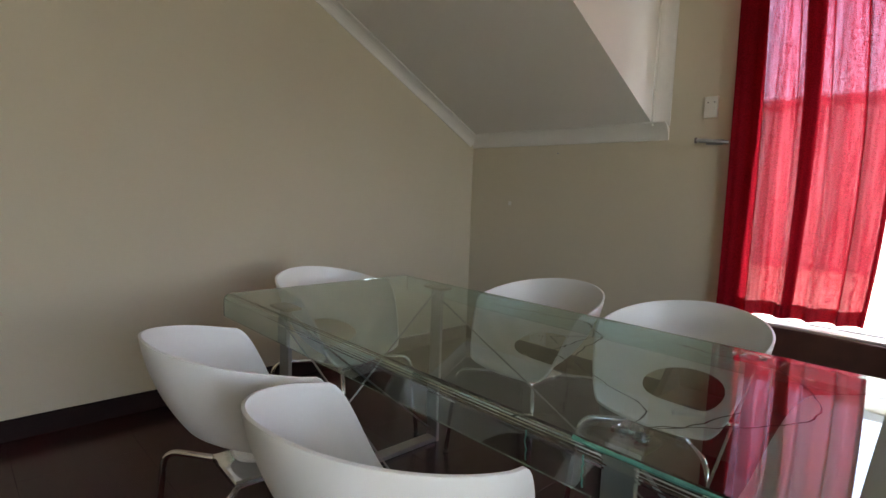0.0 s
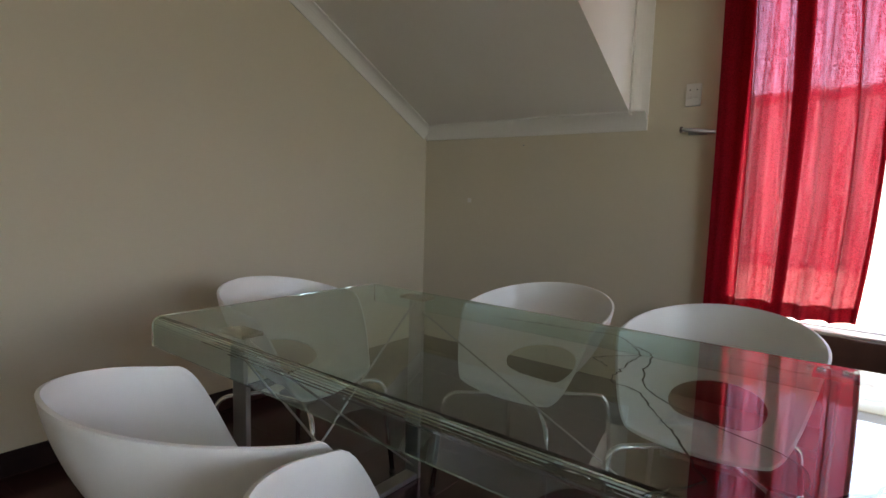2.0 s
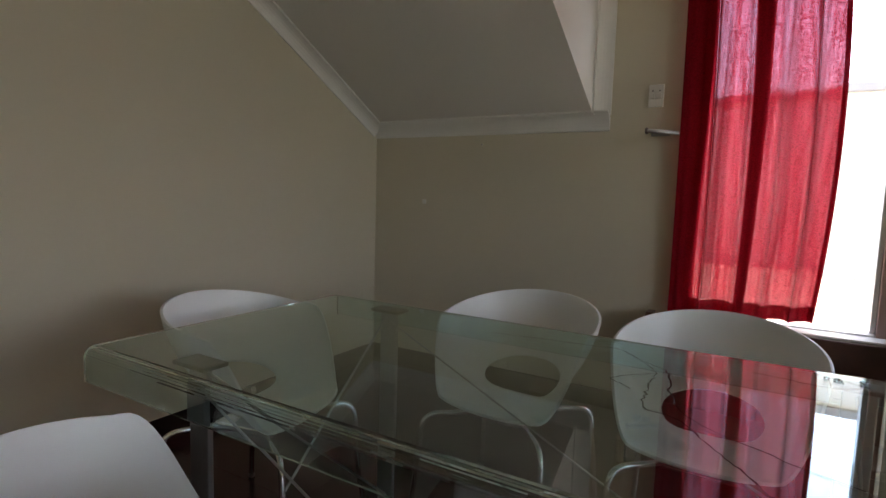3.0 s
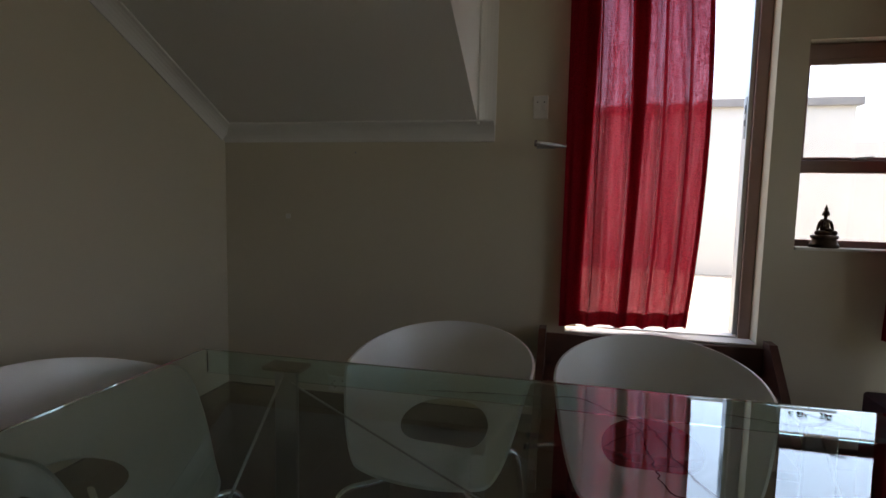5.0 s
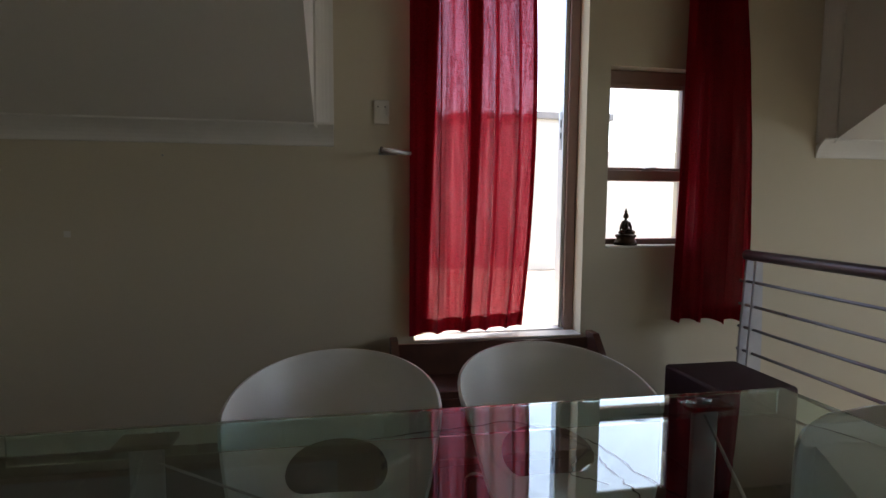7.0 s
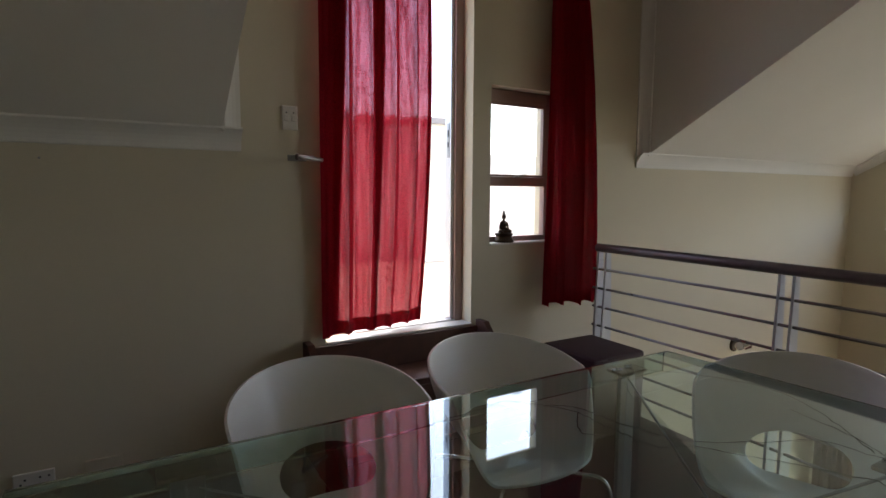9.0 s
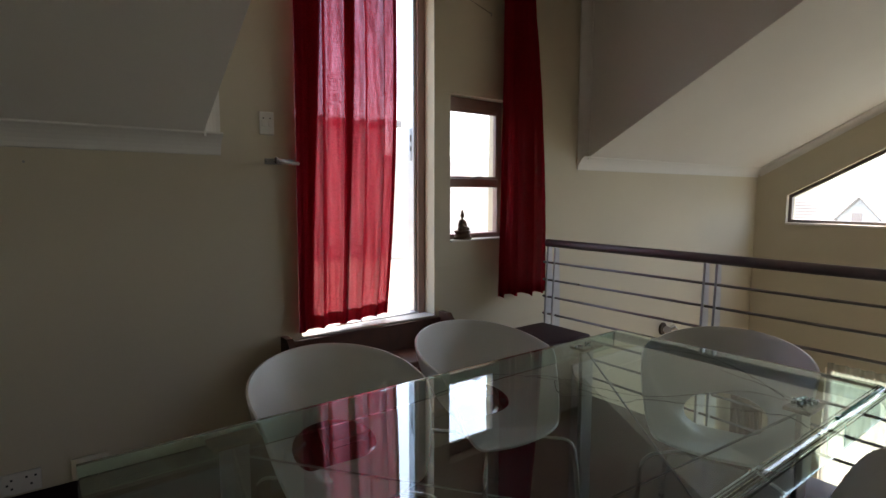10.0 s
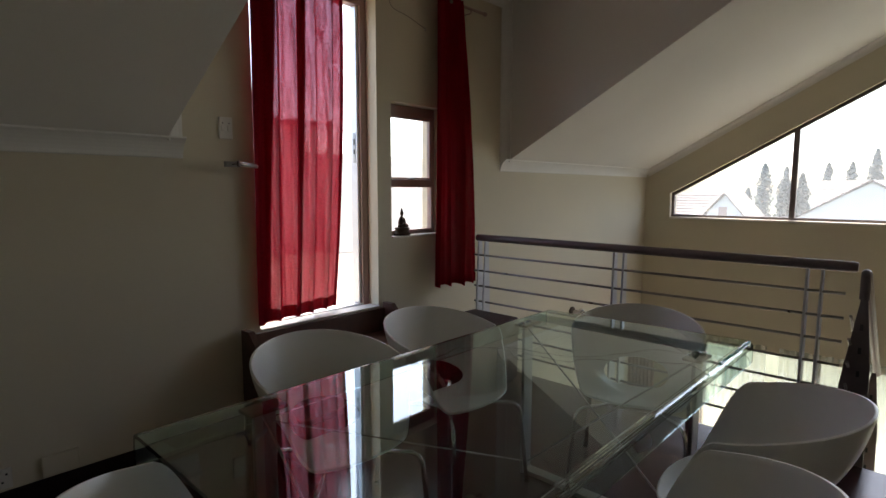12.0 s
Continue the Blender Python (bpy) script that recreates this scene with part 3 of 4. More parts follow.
def build_small_wall_things():
    p = thing("wall_plug", "small pale square cover on the cream wall", "cover plate")
    part("plate", boxed(0.386, 0.414, -0.006, 0.0, 1.098, 1.126, 0.002), WHITE, p)
    n = thing("nail", "small dark steel nail in the cream wall", "nail")
    bm = bmesh.new()
    tube(bm, [(0.811, 0.0, 1.466), (0.811, -0.012, 1.468), (0.811, -0.0125, 1.468), (0.811, -0.015, 1.468)], [0.002, 0.002, 0.005, 0.005], 8)
    part("shaft", bm, STEEL, n)
    c = thing("slack_wire", "thin slack wire with a small hook above the window", "wire")
    bm = bmesh.new()
    tube(bm, smooth_line([(2.92, ROD_Y * 0.5, ROD_Z - 0.05), (2.98, -0.008, 2.591), (3.133, -0.006, 2.561), (3.295, -0.006, 2.515)], 6), 0.0016, 6)
    part("line", bm, HANDRAIL, c)
    bm = bmesh.new()
    tube(bm, rounded([(3.295, 0.0, 2.515), (3.295, -0.018, 2.515), (3.297, -0.018, 2.50), (3.297, -0.008, 2.495)], 0.004), 0.0025, 8)
    part("hook", bm, STEEL, c)


build_small_wall_things()


def build_spot():
    s = thing("wall_spotlight", "small chrome twin spotlight low on the stairwell wall", "wall lamp")
    x, z = 5.52, 0.075
    bm = bmesh.new()
    tube(bm, [(x, 0, z), (x, -0.012, z), (x, -0.018, z)], [0.06, 0.06, 0.05], 20)
    part("base", bm, BRONZE, s, "dark round wall plate")
    for sx in (-1, 1):
        bm = bmesh.new()
        tube(bm, [(x + sx * 0.02, -0.015, z), (x + sx * 0.04, -0.06, z)], 0.006, 8)
        part("arm", bm, CHROME, s)
        bm = bmesh.new()
        d = Vector((sx * 0.5, -0.35, 0.35)).normalized()
        c = Vector((x + sx * 0.045, -0.075, z))
        tube(bm, [c - d * 0.03, c - d * 0.022, c + d * 0.03, c + d * 0.036], [0.018, 0.03, 0.036, 0.032], 16)
        part("lamp_head", bm, CHROME, s)


build_spot()


# ---------- steps to the terrace door ----------
def build_steps():
    s = thing("wooden_steps", "dark stained wooden steps up to the terrace door", "steps")
    for x0 in (1.83, 2.868):
        bm = prism(bmesh.new(), [(-0.018, 0.0), (-0.60, 0.0), (-0.60, 0.10), (-0.10, 0.595), (-0.018, 0.595)], "x", x0, x0 + 0.035)
        part("stringer", bm, WOOD, s)
    for y0, y1, z in ((-0.02, -0.29, 0.40), (-0.27, -0.55, 0.20)):
        part("tread", boxed(1.865, 2.868, y1, y0, z - 0.035, z, 0.006), WOOD, s)
    for y, z0, z1 in ((-0.02, 0.40, 0.56), (-0.275, 0.20, 0.365), (-0.53, 0.0, 0.165)):
        part("riser", boxed(1.865, 2.868, y - 0.018, y, z0, z1, 0.002), WOOD, s)


build_steps()


# ---------- railing ----------
def build_railing():
    r = thing("railing", "grey metal railing with a brown handrail at the stairwell", "railing")
    bm = bmesh.new()
    tube(bm, [(RAIL_X, -0.262, 1.012), (RAIL_X, -2.55, 1.012), (RAIL_X, -2.562, 1.012)], [0.026, 0.026, 0.022], 18)
    part("handrail", bm, HANDRAIL, r)
    for yc in (-0.315, -1.388, -2.394):
        for dy in (-0.031, 0.031):
            y = yc + dy
            bm = prism(bmesh.new(), [(RAIL_X - 0.018, 0.99), (RAIL_X + 0.018, 0.99), (RAIL_X + 0.036, 0.60), (RAIL_X + 0.042, 0.25), (RAIL_X + 0.042, -0.2), (RAIL_X - 0.042, -0.2), (RAIL_X - 0.042, 0.25), (RAIL_X - 0.036, 0.60)], "y", y - 0.006, y + 0.006)
            part("post", bm, RAILPAINT, r)
    for z in (0.882, 0.763, 0.648, 0.530, 0.412, 0.294, 0.176):
        bm = bmesh.new()
        tube(bm, [(RAIL_X - 0.0125, -0.245, z), (RAIL_X - 0.0125, -2.522, z)], 0.0075, 8)
        part("rail_bar", bm, RAILBAR, r)
    q = thing("stair_railing", "dark metal stair railing descending from the loft", "railing")
    for x, z in ((3.745, 0.0), (4.76, -0.65)):
        bm = prism(bmesh.new(), [(-2.572, z + 0.86), (-2.597, z + 0.86), (-2.627, z + 0.5), (-2.637, z - 0.25), (-2.505, z - 0.25), (-2.508, z + 0.40)], "x", x, x + 0.012)
        post = part("post", bm, HANDRAIL, q)
        for k in range(6):
            zs = z + 0.70 - 0.118 * k
            part("slot", boxed(x - 0.003, x + 0.001, -2.588, -2.574, zs - 0.016, zs + 0.016, 0.001), DARKHOLE, post, "dark slot for a bar")
    bm = bmesh.new()
    tube(bm, rounded([(3.745, -2.583, 0.84), (3.745, -2.583, 0.985), (5.06, -2.583, 0.13)], 0.05), 0.022, 14)
    part("handrail", bm, HANDRAIL, q)
    for k in range(5):
        z = 0.74 - 0.115 * k
        bm = bmesh.new()
        tube(bm, [(3.69, -2.54, z + 0.02), (4.96, -2.54, z - 0.80)], 0.0075, 8)
        part("rail_bar", bm, RAILBAR, q)


build_railing()


# ---------- table ----------
TX0, TX1, TY0, TY1, TZ = 0.865, 2.912, -2.298, -1.337, 0.75
TX1_NORTH = 2.840


def build_table():
    t = thing("glass_table", "large cracked glass dining table on steel legs", "table")
    th, r, drop = 0.012, 0.028, 0.090
    # section across the table: flat top, rounded folds and short aprons
    outer, inner = [], []
    for k in range(7):
        a = math.pi / 2 * k / 6
        outer.append((TY0 + r - r * math.cos(a), TZ - r + r * math.sin(a)))
        inner.append((TY0 + r - (r - th) * math.cos(a), TZ - r + (r - th) * math.sin(a)))
    left_o = [(TY0, TZ - drop)] + outer
    left_i = [(TY0 + th, TZ - drop)] + inner
    mirror = lambda p: (TY0 + TY1 - p[0], p[1])
    out_line = left_o + [mirror(p) for p in reversed(left_o)]
    in_line = left_i + [mirror(p) for p in reversed(left_i)]
    bm = bmesh.new()
    def end_x(y):
        return TX1 + (TX1_NORTH - TX1) * (y - TY0) / (TY1 - TY0)
    vo = [[bm.verts.new((x(y), y, z)) for y, z in out_line] for x in (lambda y: TX0, end_x)]
    vi = [[bm.verts.new((x(y), y, z)) for y, z in in_line] for x in (lambda y: TX0, end_x)]
    n = len(out_line)
    for k in range(n - 1):
        bm.faces.new((vo[0][k], vo[0][k + 1], vo[1][k + 1], vo[1][k]))
        bm.faces.new((vi[0][k], vi[1][k], vi[1][k + 1], vi[0][k + 1]))
        for s in (0, 1):
            bm.faces.new((vo[s][k], vo[s][k + 1], vi[s][k + 1], vi[s][k]))
    for k in (0, n - 1):
        bm.faces.new((vo[0][k], vo[1][k], vi[1][k], vi[0][k]))
    top = part("tabletop", bm, TABLEGLASS, t, "green-tinted bent glass top with folded edges")
    top.visible_shadow = False
    # legs
    for x, sx in ((1.185, 1), (2.55, -1)):
        for y, sy in ((-1.425, -1), (-2.19, 1)):
            leg = part("leg", boxed(x - 0.035, x + 0.035, y - 0.008, y + 0.008, 0.0, TZ - th - 0.012, 0.003), STEEL, t, "flat brushed steel leg")
            part("top_plate", boxed(x - 0.06, x + 0.06, y - 0.035, y + 0.035, TZ - th - 0.012, TZ - th - 0.001, 0.003), BRONZE, leg, "dark clamp plate under the glass")
        part("foot_rail", boxed(x - 0.03, x + 0.03, -2.182, -1.433, 0.0, 0.022, 0.004), STEEL, t)
        for ya, yb in ((-1.435, -2.18), (-2.18, -1.435)):
            bm = bmesh.new()
            dx = 0.006 if ya < yb else -0.006
            tube(bm, [(x + dx, ya, TZ - 0.04), (x + dx, yb, 0.05)], 0.004, 8)
            part("brace", bm, STEEL, t)
    # long thin braces between the two frames
    for y in (-1.425, -2.19):
        bm = bmesh.new()
        tube(bm, [(1.205, y - 0.012, TZ - 0.06), (2.53, y - 0.012, 0.06)], 0.003, 8)
        part("brace", bm, STEEL, t)
    # cracks that wander through the glass
    zc = TZ - 0.006
    lines = (
        [(1.63, -1.515), (1.70, -1.505), (1.79, -1.490), (1.90, -1.480), (2.01, -1.468), (2.085, -1.545), (2.130, -1.625), (2.128, -1.70), (2.136, -1.79), (2.148, -1.872), (2.215, -1.895), (2.280, -1.988), (2.335, -2.065), (2.42, -2.20)],
        [(2.33, -1.473), (2.38, -1.480), (2.43, -1.491), (2.50, -1.490), (2.56, -1.44)],
        [(2.525, -1.415), (2.62, -1.503), (2.72, -1.623), (2.770, -1.811), (2.67, -2.0), (2.555, -2.14)],
        [(2.085, -1.545), (2.150, -1.600), (2.182, -1.752), (2.240, -1.882), (2.367, -1.965), (2.52, -2.04), (2.54, -2.145), (2.60, -2.20)],
        [(2.48, -2.23), (2.60, -2.10), (2.66, -1.90)],
        [(2.130, -1.625), (2.05, -1.72), (2.10, -1.77)],
        [(2.42, -2.20), (2.36, -2.29)],
    )
    rnd = random.Random(4)
    for ln in lines:
        pts = smooth_line([(x, y, zc) for x, y in ln], 7)
        pts = [p + Vector((rnd.uniform(-1, 1) * 0.004, rnd.uniform(-1, 1) * 0.004, rnd.uniform(-1, 1) * 0.0015)) for p in pts]
        bm = bmesh.new()
        tube(bm, pts, [0.0010 + 0.0013 * rnd.random() for _ in pts], 6)
        part("crack", bm, CRACK, t, "wandering crack in the glass")
    # raw broken edge along the near fold and the split in the apron
    bm = bmesh.new()
    pts = [Vector((2.50 + 0.03 * k, TY0 + 0.012 + rnd.uniform(-1, 1) * 0.0012, TZ - 0.0005 + rnd.uniform(-1, 1) * 0.001)) for k in range(14)]
    tube(bm, pts, [0.004 + 0.0015 * rnd.random() for _ in pts], 8)
    part("broken_edge", bm, TEAL, t, "raw teal glass edge")
    for x in (2.40, 2.53):
        bm = bmesh.new()
        tube(bm, [(x + rnd.uniform(-1, 1) * 0.003, TY0 + 0.004, TZ - 0.02 - 0.0075 * k) for k in range(9)], 0.002, 6)
        part("crack", bm, TEAL, t, "split in the folded edge")
    # shattered glass over the two right-hand legs
    for cx, cy, n in ((2.56, -2.185, 24), (2.53, -1.425, 5)):
        bm = bmesh.new()
        for _ in range(n):
            a, rr = rnd.uniform(0, 6.28), rnd.uniform(0, 0.048)
            s = rnd.uniform(0.004, 0.010)
            m = Matrix.Translation((cx + rr * math.cos(a), cy + 0.6 * rr * math.sin(a), TZ + s * 0.3)) @ Euler((rnd.uniform(-0.4, 0.4), rnd.uniform(-0.4, 0.4), rnd.uniform(0, 6))).to_matrix().to_4x4() @ Matrix.Diagonal((s, s * rnd.uniform(0.5, 1.2), s * 0.45, 1))
            bmesh.ops.create_icosphere(bm, subdivisions=1, radius=1, matrix=m)
        tagged(part("glass_rubble", bm, GLASSEDGE, t, "crumbled green glass at the break"), kind="stuff")


build_table()


# ---------- chairs ----------
def chair_shell():
    """A bucket shell in the chair's own frame: it faces +y, the seat's middle is over the origin."""
    na, nu = 112, 30
    A, BB, BF = 0.284, 0.290, 0.232

    def rim(th):
        # th = 0 at the back, pi at the front
        c, s = math.cos(th), math.sin(th)
        x = A * math.copysign(abs(s) ** 0.94, s)
        y = -BB * c if c > 0 else BF * math.copysign(abs(c) ** 0.8, -c)
        f = th / math.pi if th <= math.pi else 2 - th / math.pi
        if f < 0.52:
            z = 0.794 - 0.075 * (f / 0.52) ** 1.7
        else:
            k = min(1, (f - 0.52) / 0.26)
            k = k * k * (3 - 2 * k)
            z = 0.719 - 0.274 * k
        return x, y, z

    zb = 0.405

    def at(th, u):
        x, y, z = rim(th)
        phi = u * math.pi / 2
        f = abs(math.cos(th / 2))
        rad = math.sin(phi) ** (0.93 + 0.10 * f)
        lift = (1 - math.cos(phi)) ** 0.95
        flare = 0.74 + 0.26 * u
        return Vector((x * rad * flare, y * rad * flare + 0.0, zb + (z - zb) * lift))

    bm = bmesh.new()
    hc, ha, hu = 0.36, 1.38, 0.165
    grid = []
    for j in range(1, nu + 1):
        row = []
        for i in range(na):
            row.append((2 * math.pi * i / na, j / nu))
        grid.append(row)

    def inside(th, u):
        d = th if th <= math.pi else th - 2 * math.pi
        return (d / ha) ** 2 + ((u - hc) / hu) ** 2 < 1

    verts = {}

    def vert(i, j):
        key = (i % na, j)
        if key not in verts:
            th, u = grid[j][i % na]
            verts[key] = [bm.verts.new(at(th, u)), th, u, False]
        return verts[key]

    gone = set()
    for j in range(nu - 1):
        for i in range(na):
            th = 2 * math.pi * (i + 0.5) / na
            u = (j + 1.5) / nu
            if inside(th, u):
                gone.add((i, j))
    for j in range(nu - 1):
        for i in range(na):
            if (i, j) in gone:
                for a in (i, i + 1):
                    for b in (j, j + 1):
                        vert(a, b)[3] = True
    for rec in verts.values():
        v, th, u, edge = rec
        if edge:
            d = th if th <= math.pi else th - 2 * math.pi
            k = math.sqrt((d / ha) ** 2 + ((u - hc) / hu) ** 2)
            if k > 1e-4:
                v.co = at((d / k) % (2 * math.pi), hc + (u - hc) / k)
    for j in range(nu - 1):
        for i in range(na):
            if (i, j) not in gone:
                bm.faces.new([vert(i, j)[0], vert(i + 1, j)[0], vert(i + 1, j + 1)[0], vert(i, j + 1)[0]])
    c = bm.verts.new((0, 0, zb))
    for i in range(na):
        bm.faces.new([c, vert(i + 1, 0)[0], vert(i, 0)[0]])
    bmesh.ops.delete(bm, geom=[v for v in bm.verts if not v.link_faces], context="VERTS")
    return bm


def build_chair():
    ch = thing("tub_chair", "white moulded plastic tub chair with chrome legs", "chair", "chairs round the glass table")
    sh = part("shell", chair_shell(), PLASTIC, ch, "white plastic bucket with an oval opening", smooth=True)
    m = sh.modifiers.new("thickness", "SOLIDIFY")
    m.thickness, m.offset = 0.008, 1.0
    b = sh.modifiers.new("rounding", "BEVEL")
    b.width, b.segments, b.limit_method, b.angle_limit = 0.003, 2, "ANGLE", radians(50)
    part("seat_mount", boxed(-0.10, 0.10, -0.10, 0.12, 0.372, 0.396, 0.006), CHROME, ch)
    for sx in (-1, 1):
        for sy, yy in ((1, 0.255), (-1, -0.215)):
            bm = bmesh.new()
            tube(bm, rounded([(sx * 0.06, sy * 0.06, 0.382), (sx * 0.225, yy * 0.93, 0.385), (sx * 0.25, yy * 1.06, 0.004)], 0.055, 8), 0.0095, 12)
            leg = part("leg", bm, CHROME, ch, smooth=True)
            bm = bmesh.new()
            lathe(bm, [(0.011, 0.0), (0.0125, 0.002), (0.0125, 0.012), (0.010, 0.015)], (sx * 0.25, yy * 1.06, 0.0), 12)
            part("foot_cap", bm, DARKHOLE, leg, "black plastic foot")
    return ch


first = build_chair()
CHAIRS = (
    (1.586, -1.212, 176), (2.226, -1.212, 179),
    (0.892, -1.761, -77), (2.842, -1.829, 108),
    (1.565, -2.470, -3), (2.19, -2.455, 5),
)
for k, (x, y, rz) in enumerate(CHAIRS):
    if k == 0:
        first.matrix_basis = pose(x, y, 0, 0, 0, rz)
    else:
        copy_thing(first, pose(x, y, 0, 0, 0, rz))


# ---------- ottoman and ornament ----------
def build_ottoman():
    o = thing("ottoman", "dark maroon leatherette cube ottoman against the wall", "ottoman")
    x0, x1, y0, y1 = 3.17, 3.562, -0.68, -0.27
    part("body", boxed(x0, x1, y0, y1, 0.02, 0.475, 0.018, 4), LEATHER, o, smooth=True)
    bm = bmesh.new()
    e = 0.004
    ring = rounded([(x0 + 0.1, y0 + e, 0.462), (x1 - e, y0 + e, 0.462), (x1 - e, y1 - e, 0.462), (x0 + e, y1 - e, 0.462), (x0 + e, y0 + e, 0.462), (x0 + 0.1, y0 + e, 0.462)], 0.018)
    tube(bm, ring, 0.004, 8)
    part("piping", bm, LEATHER, o, smooth=True)
    for x in (x0 + 0.04, x1 - 0.04):
        for y in (y0 + 0.04, y1 - 0.04):
            bm = bmesh.new()
            lathe(bm, [(0.02, 0.0), (0.022, 0.004), (0.022, 0.02)], (x, y, 0), 12)
            part("foot", bm, DARKHOLE, o)


build_ottoman()


def build_statue():
    bm = bmesh.new()
    cx, cy, z = 3.108, 0.04, WIN[2] + 0.014

    def blob(dx, dy, dz, rx, ry, rz, tilt=0):
        bmesh.ops.create_uvsphere(bm, u_segments=16, v_segments=10, radius=1, matrix=Matrix.Translation((cx + dx * 0.82, cy + dy, z + 0.006 + dz * 0.92)) @ Euler((0, radians(tilt), 0)).to_matrix().to_4x4() @ Matrix.Diagonal((rx * 0.76, ry * 0.80, rz * 0.92, 1)))

    lathe(bm, [(0.060, 0.0), (0.062, 0.012), (0.055, 0.018), (0.049, 0.030), (0.049, 0.038), (0.056, 0.046), (0.056, 0.054), (0.044, 0.058)], (cx, cy, z), 20)
    blob(0, -0.005, 0.064, 0.054, 0.038, 0.016)
    blob(-0.035, -0.012, 0.066, 0.024, 0.026, 0.015, 10)
    blob(0.035, -0.012, 0.066, 0.024, 0.026, 0.015, -10)
    blob(0, 0.006, 0.098, 0.026, 0.02, 0.038)
    blob(0, 0.006, 0.122, 0.032, 0.018, 0.016)
    blob(-0.033, 0.0, 0.103, 0.009, 0.011, 0.028, 14)
    blob(0.033, 0.0, 0.10, 0.009, 0.011, 0.03, -14)
    blob(0.01, -0.022, 0.082, 0.022, 0.01, 0.009)
    blob(-0.014, -0.022, 0.112, 0.009, 0.012, 0.016)
    blob(0, 0.004, 0.142, 0.010, 0.010, 0.012)
    blob(0, 0.002, 0.164, 0.0165, 0.017, 0.021)
    blob(-0.0165, 0.003, 0.160, 0.003, 0.005, 0.010)
    blob(0.0165, 0.003, 0.160, 0.003, 0.005, 0.010)
    blob(0, 0.004, 0.186, 0.011, 0.012, 0.009)
    lathe(bm, [(0.007, 0.178), (0.0055, 0.185), (0.003, 0.192), (0.001, 0.198)], (cx, cy + 0.004, z), 10)
    tagged(part("statuette", bm, BRONZE, smooth=True), "dark bronze seated statuette on the window sill", "statuette")


build_statue()


# ---------- lower room ----------
def build_lower_room():
    yy = LWIN[1] - 0.05
    while yy > -4.3:
        w = 0.66
        bm = bmesh.new()
        n = 60
        rows = []
        for z in (LWIN[3] + 0.08, (LWIN[3] + LOW) / 2, LOW + 0.03):
            rows.append([bm.verts.new((GABLE - 0.1 + 0.022 * math.sin(2 * math.pi * 6 * i / n + z), yy - w * i / n, z)) for i in range(n + 1)])
        for a, b in zip(rows, rows[1:]):
            for i in range(n):
                bm.faces.new((a[i], a[i + 1], b[i + 1], b[i]))
        c = thing("sheer_curtain", "white sheer curtain panel in the room below", "curtain", "sheer curtains")
        part("cloth", bm, SHEER, c, smooth=True)
        yy -= 0.78
    c = thing("brown_curtain", "brown curtain gathered beside the windows of the room below", "curtain")
    bm = bmesh.new()
    n, rows = 72, []
    for k in range(9):
        v = k / 8
        rows.append([bm.verts.new((6.92 + 0.035 * math.sin(2 * math.pi * 7 * i / n + 0.6 * v) + 0.01 * math.sin(5 * i / n + 3 * v), -0.03 - (0.33 + 0.03 * v) * i / n, -0.35 + (LOW + 0.38) * v)) for i in range(n + 1)])
    for a, b in zip(rows, rows[1:]):
        for i in range(n):
            bm.faces.new((a[i], a[i + 1], b[i + 1], b[i]))
    part("cloth", bm, BROWN, c, smooth=True)
    bm = bmesh.new()
    tube(bm, [(6.92, 0.0, -0.335), (6.92, -0.40, -0.335)], 0.012, 10)
    part("rod", bm, FRAME, c)


build_lower_room()


# ---------- terrace and distance ----------
TERR = 0.54
terr = tagged(part("pavement", boxed(-1.0, 7.5, 0.22, 3.1, TERR - 0.25, TERR - 0.006), COPING), "pale tiled roof terrace", "terrace", kind="structure")
tagged(part("wall_parapet", boxed(-1.0, 4.42, 2.9, 3.1, TERR, 2.135), PLASTER), "white plastered terrace wall", "wall", kind="structure")
tagged(part("trim_coping", boxed(-1.05, 4.47, 2.86, 3.14, 2.135, 2.215, 0.01), COPING), "grey concrete coping", "coping", kind="structure")
tagged(part("wall_parapet", boxed(4.42, 7.5, 2.9, 3.1, TERR, 1.82), PLASTER), "white plastered terrace wall", "wall", kind="structure")
tagged(part("ground", boxed(-400, 600, -500, 500, -3.6, -3.4), GRASS), "hazy ground reaching to the horizon", "ground", kind="structure")


def build_house(x, y, w, d, wall_h, ridge, axis, windows):
    """A white house with a pitched roof. axis: the way the ridge runs."""
    h = thing("house", "white plastered house with a grey tiled pitched roof", "house", "houses beyond the gable window", at=pose(x, y, -3.4))
    bm = bmesh.new()
    if axis == "x":
        prism(bm, [(-d / 2, 0), (d / 2, 0), (d / 2, wall_h), (0, ridge - 0.12), (-d / 2, wall_h)], "x", -w / 2, w / 2)
    else:
        prism(bm, [(-w / 2, 0), (w / 2, 0), (w / 2, wall_h), (0, ridge - 0.12), (-w / 2, wall_h)], "y", -d / 2, d / 2)
    part("wall", bm, PLASTER, h)
    half, run = ((d / 2, w / 2 + 0.3) if axis == "x" else (w / 2, d / 2 + 0.3))
    k = (ridge - wall_h) / half
    for s in (-1, 1):
        courses = 9
        bm = bmesh.new()
        for c in range(courses):
            a, b = (half + 0.35) * c / courses, (half + 0.35) * (c + 1) / courses + 0.05
            pts = [(s * a, ridge - k * a + 0.06), (s * b, ridge - k * b + 0.10), (s * b, ridge - k * b + 0.02), (s * a, ridge - k * a - 0.02)]
            prism(bm, pts, axis, -run, run)
        part("roof", bm, ROOF, h)
    for wy, wz, ww, wh in windows:
        bm = boxed(-w / 2 - 0.04, -w / 2 + 0.02, wy - ww / 2, wy + ww / 2, wz - wh / 2, wz + wh / 2, 0.01)
        part("window", bm, FRAME, h)
    return h


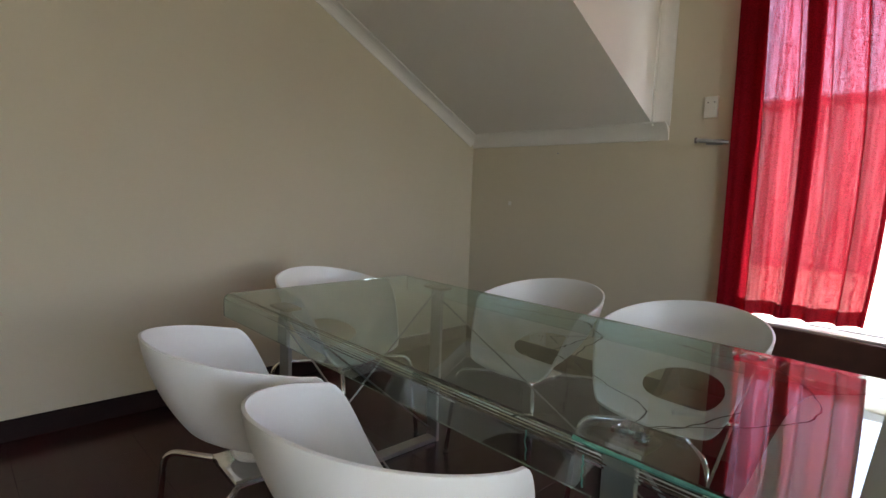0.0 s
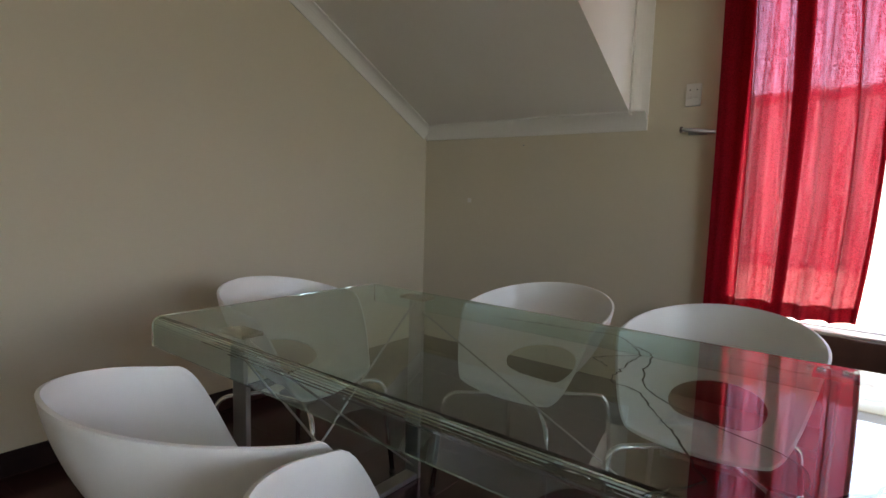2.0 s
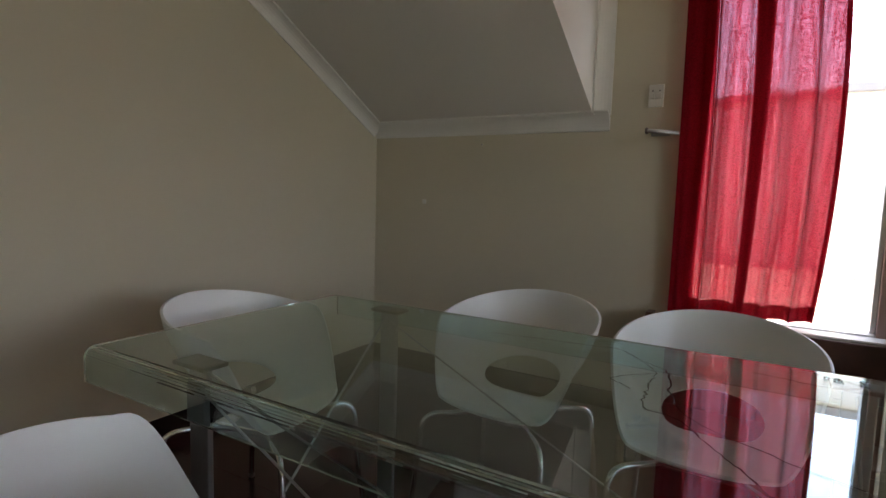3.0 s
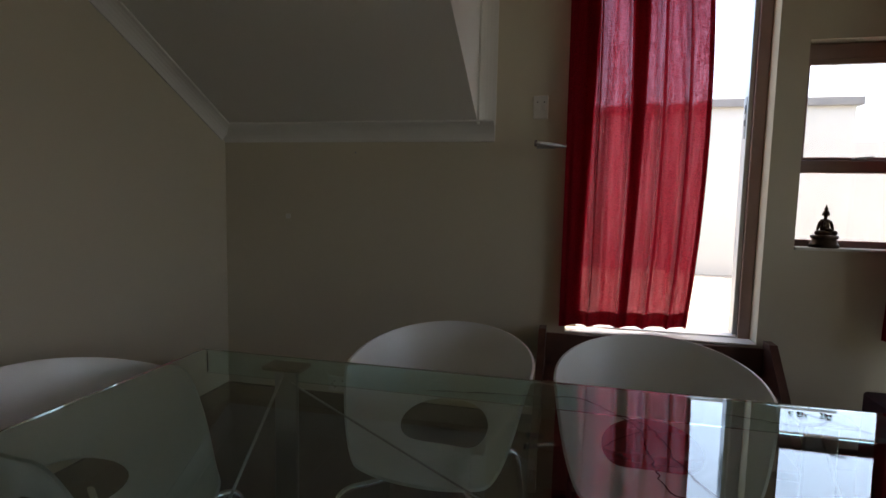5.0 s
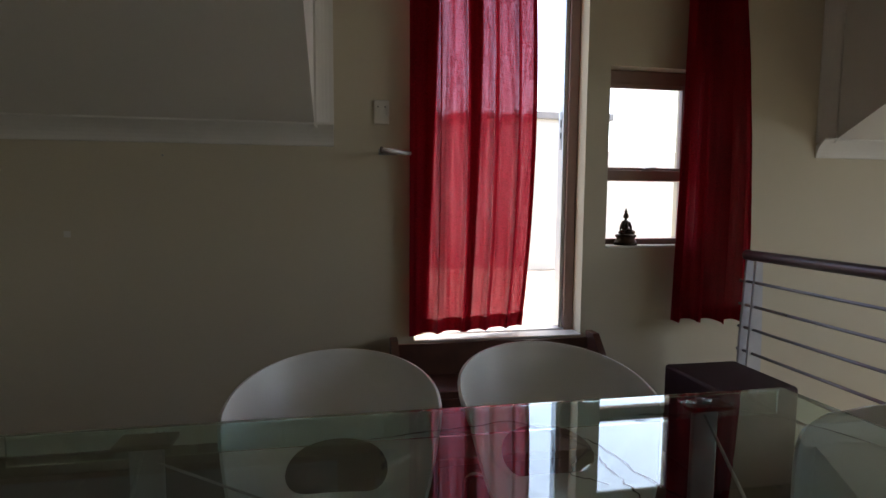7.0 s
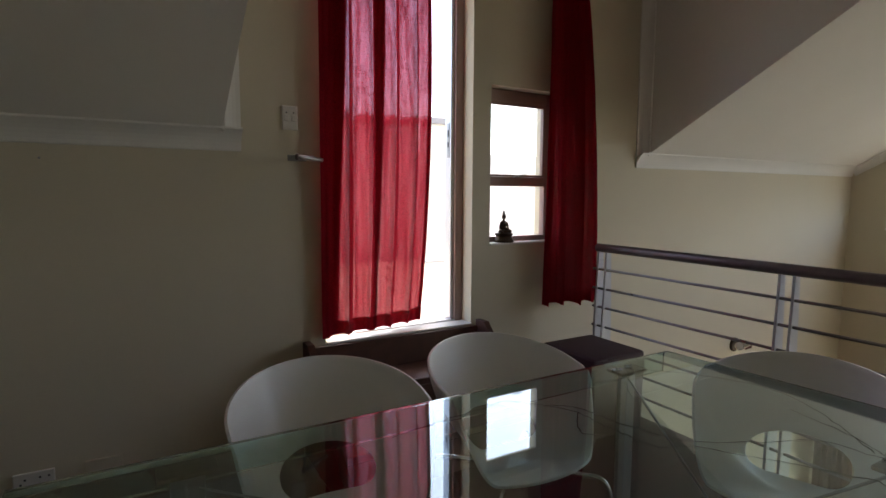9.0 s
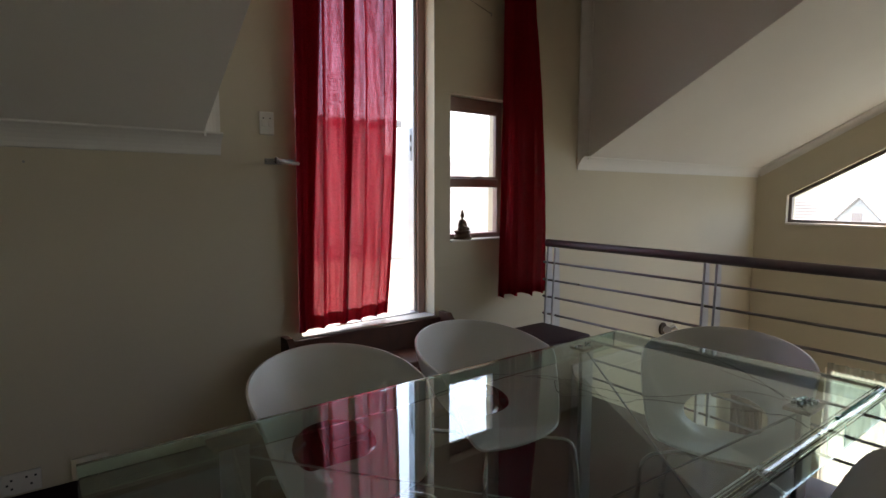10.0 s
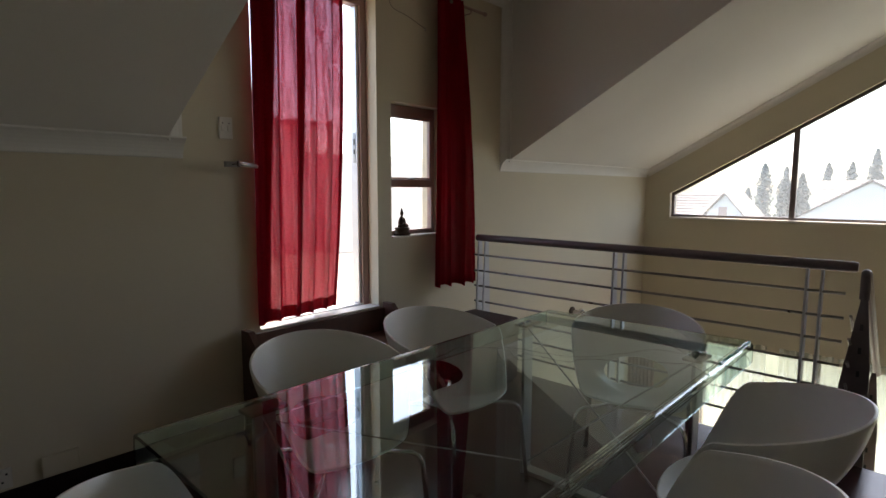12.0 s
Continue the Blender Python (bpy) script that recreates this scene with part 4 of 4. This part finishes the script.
build_house(51, 16.0, 8, 10.4, 2.6, 4.4, "y", [(0.5, 1.6, 1.2, 1.2)])
build_house(47.8, 9.5, 5, 2.4, 3.05, 4.46, "x", [(0.1, 3.1, 0.6, 0.7)])
build_house(51.5, 0.9, 9, 9, 2.55, 5.38, "x", [(2.0, 1.6, 1.2, 1.2), (-2, 1.6, 1.2, 1.2)])
build_house(60, -0.2, 7, 11, 3.3, 5.5, "y", [])


def build_poplar(x, y, height, width, seed):
    rnd = random.Random(seed)
    p = thing("poplar_tree", "tall slender green poplar in the haze", "tree", "poplars in the distance", at=pose(x, y, -3.4))
    bm = bmesh.new()
    tube(bm, [(0, 0, 0), (0.05, 0, height * 0.4), (0, 0.03, height * 0.97)], [0.22, 0.13, 0.02], 8)
    for k in range(14):
        z = height * (0.12 + 0.8 * k / 14)
        a = rnd.uniform(0, 6.28)
        L = width * 0.35 * (1 - k / 18)
        tube(bm, [(0, 0, z), (math.cos(a) * L * 0.6, math.sin(a) * L * 0.6, z + L * 1.3), (math.cos(a) * L, math.sin(a) * L, z + L * 2.4)], [0.05, 0.03, 0.01], 5)
    part("trunk", bm, BARK, p)
    vs, fs = [], []
    for k in range(2600):
        f = rnd.random() ** 0.9
        z = height * (0.08 + 0.92 * f)
        a0 = rnd.uniform(0, 6.28)
        r = width * 0.5 * (math.sin(math.pi * min(1, 0.1 + 0.9 * f) ** 0.75) ** 0.7 + 0.05) * (0.72 + 0.9 * noise.noise((math.cos(a0) * 1.3, math.sin(a0) * 1.3, z * 0.9 + seed * 7)))
        a = a0
        rr = r * rnd.random() ** 0.45
        c = Vector((rr * math.cos(a), rr * math.sin(a), z))
        u = Vector((rnd.gauss(0, 1), rnd.gauss(0, 1), rnd.gauss(0, 1))).normalized() * rnd.uniform(0.10, 0.2)
        v = u.orthogonal().normalized() * u.length * 0.7
        i = len(vs)
        vs += [c - u, c + v, c + u, c - v]
        fs.append((i, i + 1, i + 2, i + 3))
    me = bpy.data.meshes.new("crown")
    me.from_pydata([tuple(v) for v in vs], [], fs)
    me.materials.append(LEAF)
    ob = new("crown", me)
    ob.parent = p


for k, (x, y, h, w) in enumerate(((67, 11.66, 7.5, 1.9), (67, 9.66, 7.1, 1.8), (67.5, 8.28, 6.4, 1.8), (72, 6.7, 7.55, 1.5), (72, 4.66, 7.6, 1.6), (72, 2.66, 8.9, 1.9), (68, -1.5, 9.2, 2.0), (68, 13.4, 4.9, 1.4))):
    build_poplar(x, y, h, w, 11 + k)


# ---------- floor tiles and terrace tiles ----------
def lay_tiles(name, x0, x1, y0, y1, size, gap, top, thick, mat, parent):
    me_cache = {}
    nx, ny = math.ceil((x1 - x0) / size), math.ceil((y1 - y0) / size)
    for i in range(nx):
        for j in range(ny):
            a, b = x0 + i * size, y0 + j * size
            w, d = min(size, x1 - a) - gap, min(size, y1 - b) - gap
            if w < 0.02 or d < 0.02:
                continue
            key = (round(w, 3), round(d, 3))
            if key not in me_cache:
                bm = boxed(-w / 2, w / 2, -d / 2, d / 2, -thick, 0.0)
                es = [e for e in bm.edges if all(v.co.z > -thick / 2 for v in e.verts)]
                bmesh.ops.bevel(bm, geom=es, offset=0.0006, segments=1, affect="EDGES")
                me = bpy.data.meshes.new(name)
                bm.to_mesh(me)
                bm.free()
                me.materials.append(mat)
                me_cache[key] = me
            ob = new(name, me_cache[key])
            ob.parent = parent
            ob.location = (a + gap / 2 + w / 2, b + gap / 2 + d / 2, top)


lay_tiles("floor_tile", 0.0, FLOOR_EDGE, SOUTH, 0.0, 0.45, 0.0005, 0.0, 0.005, FLOOR, floor_ob)
lay_tiles("paving_tile", -1.0, 7.5, 0.22, 2.9, 0.40, 0.006, TERR, 0.005, PAVER, terr)
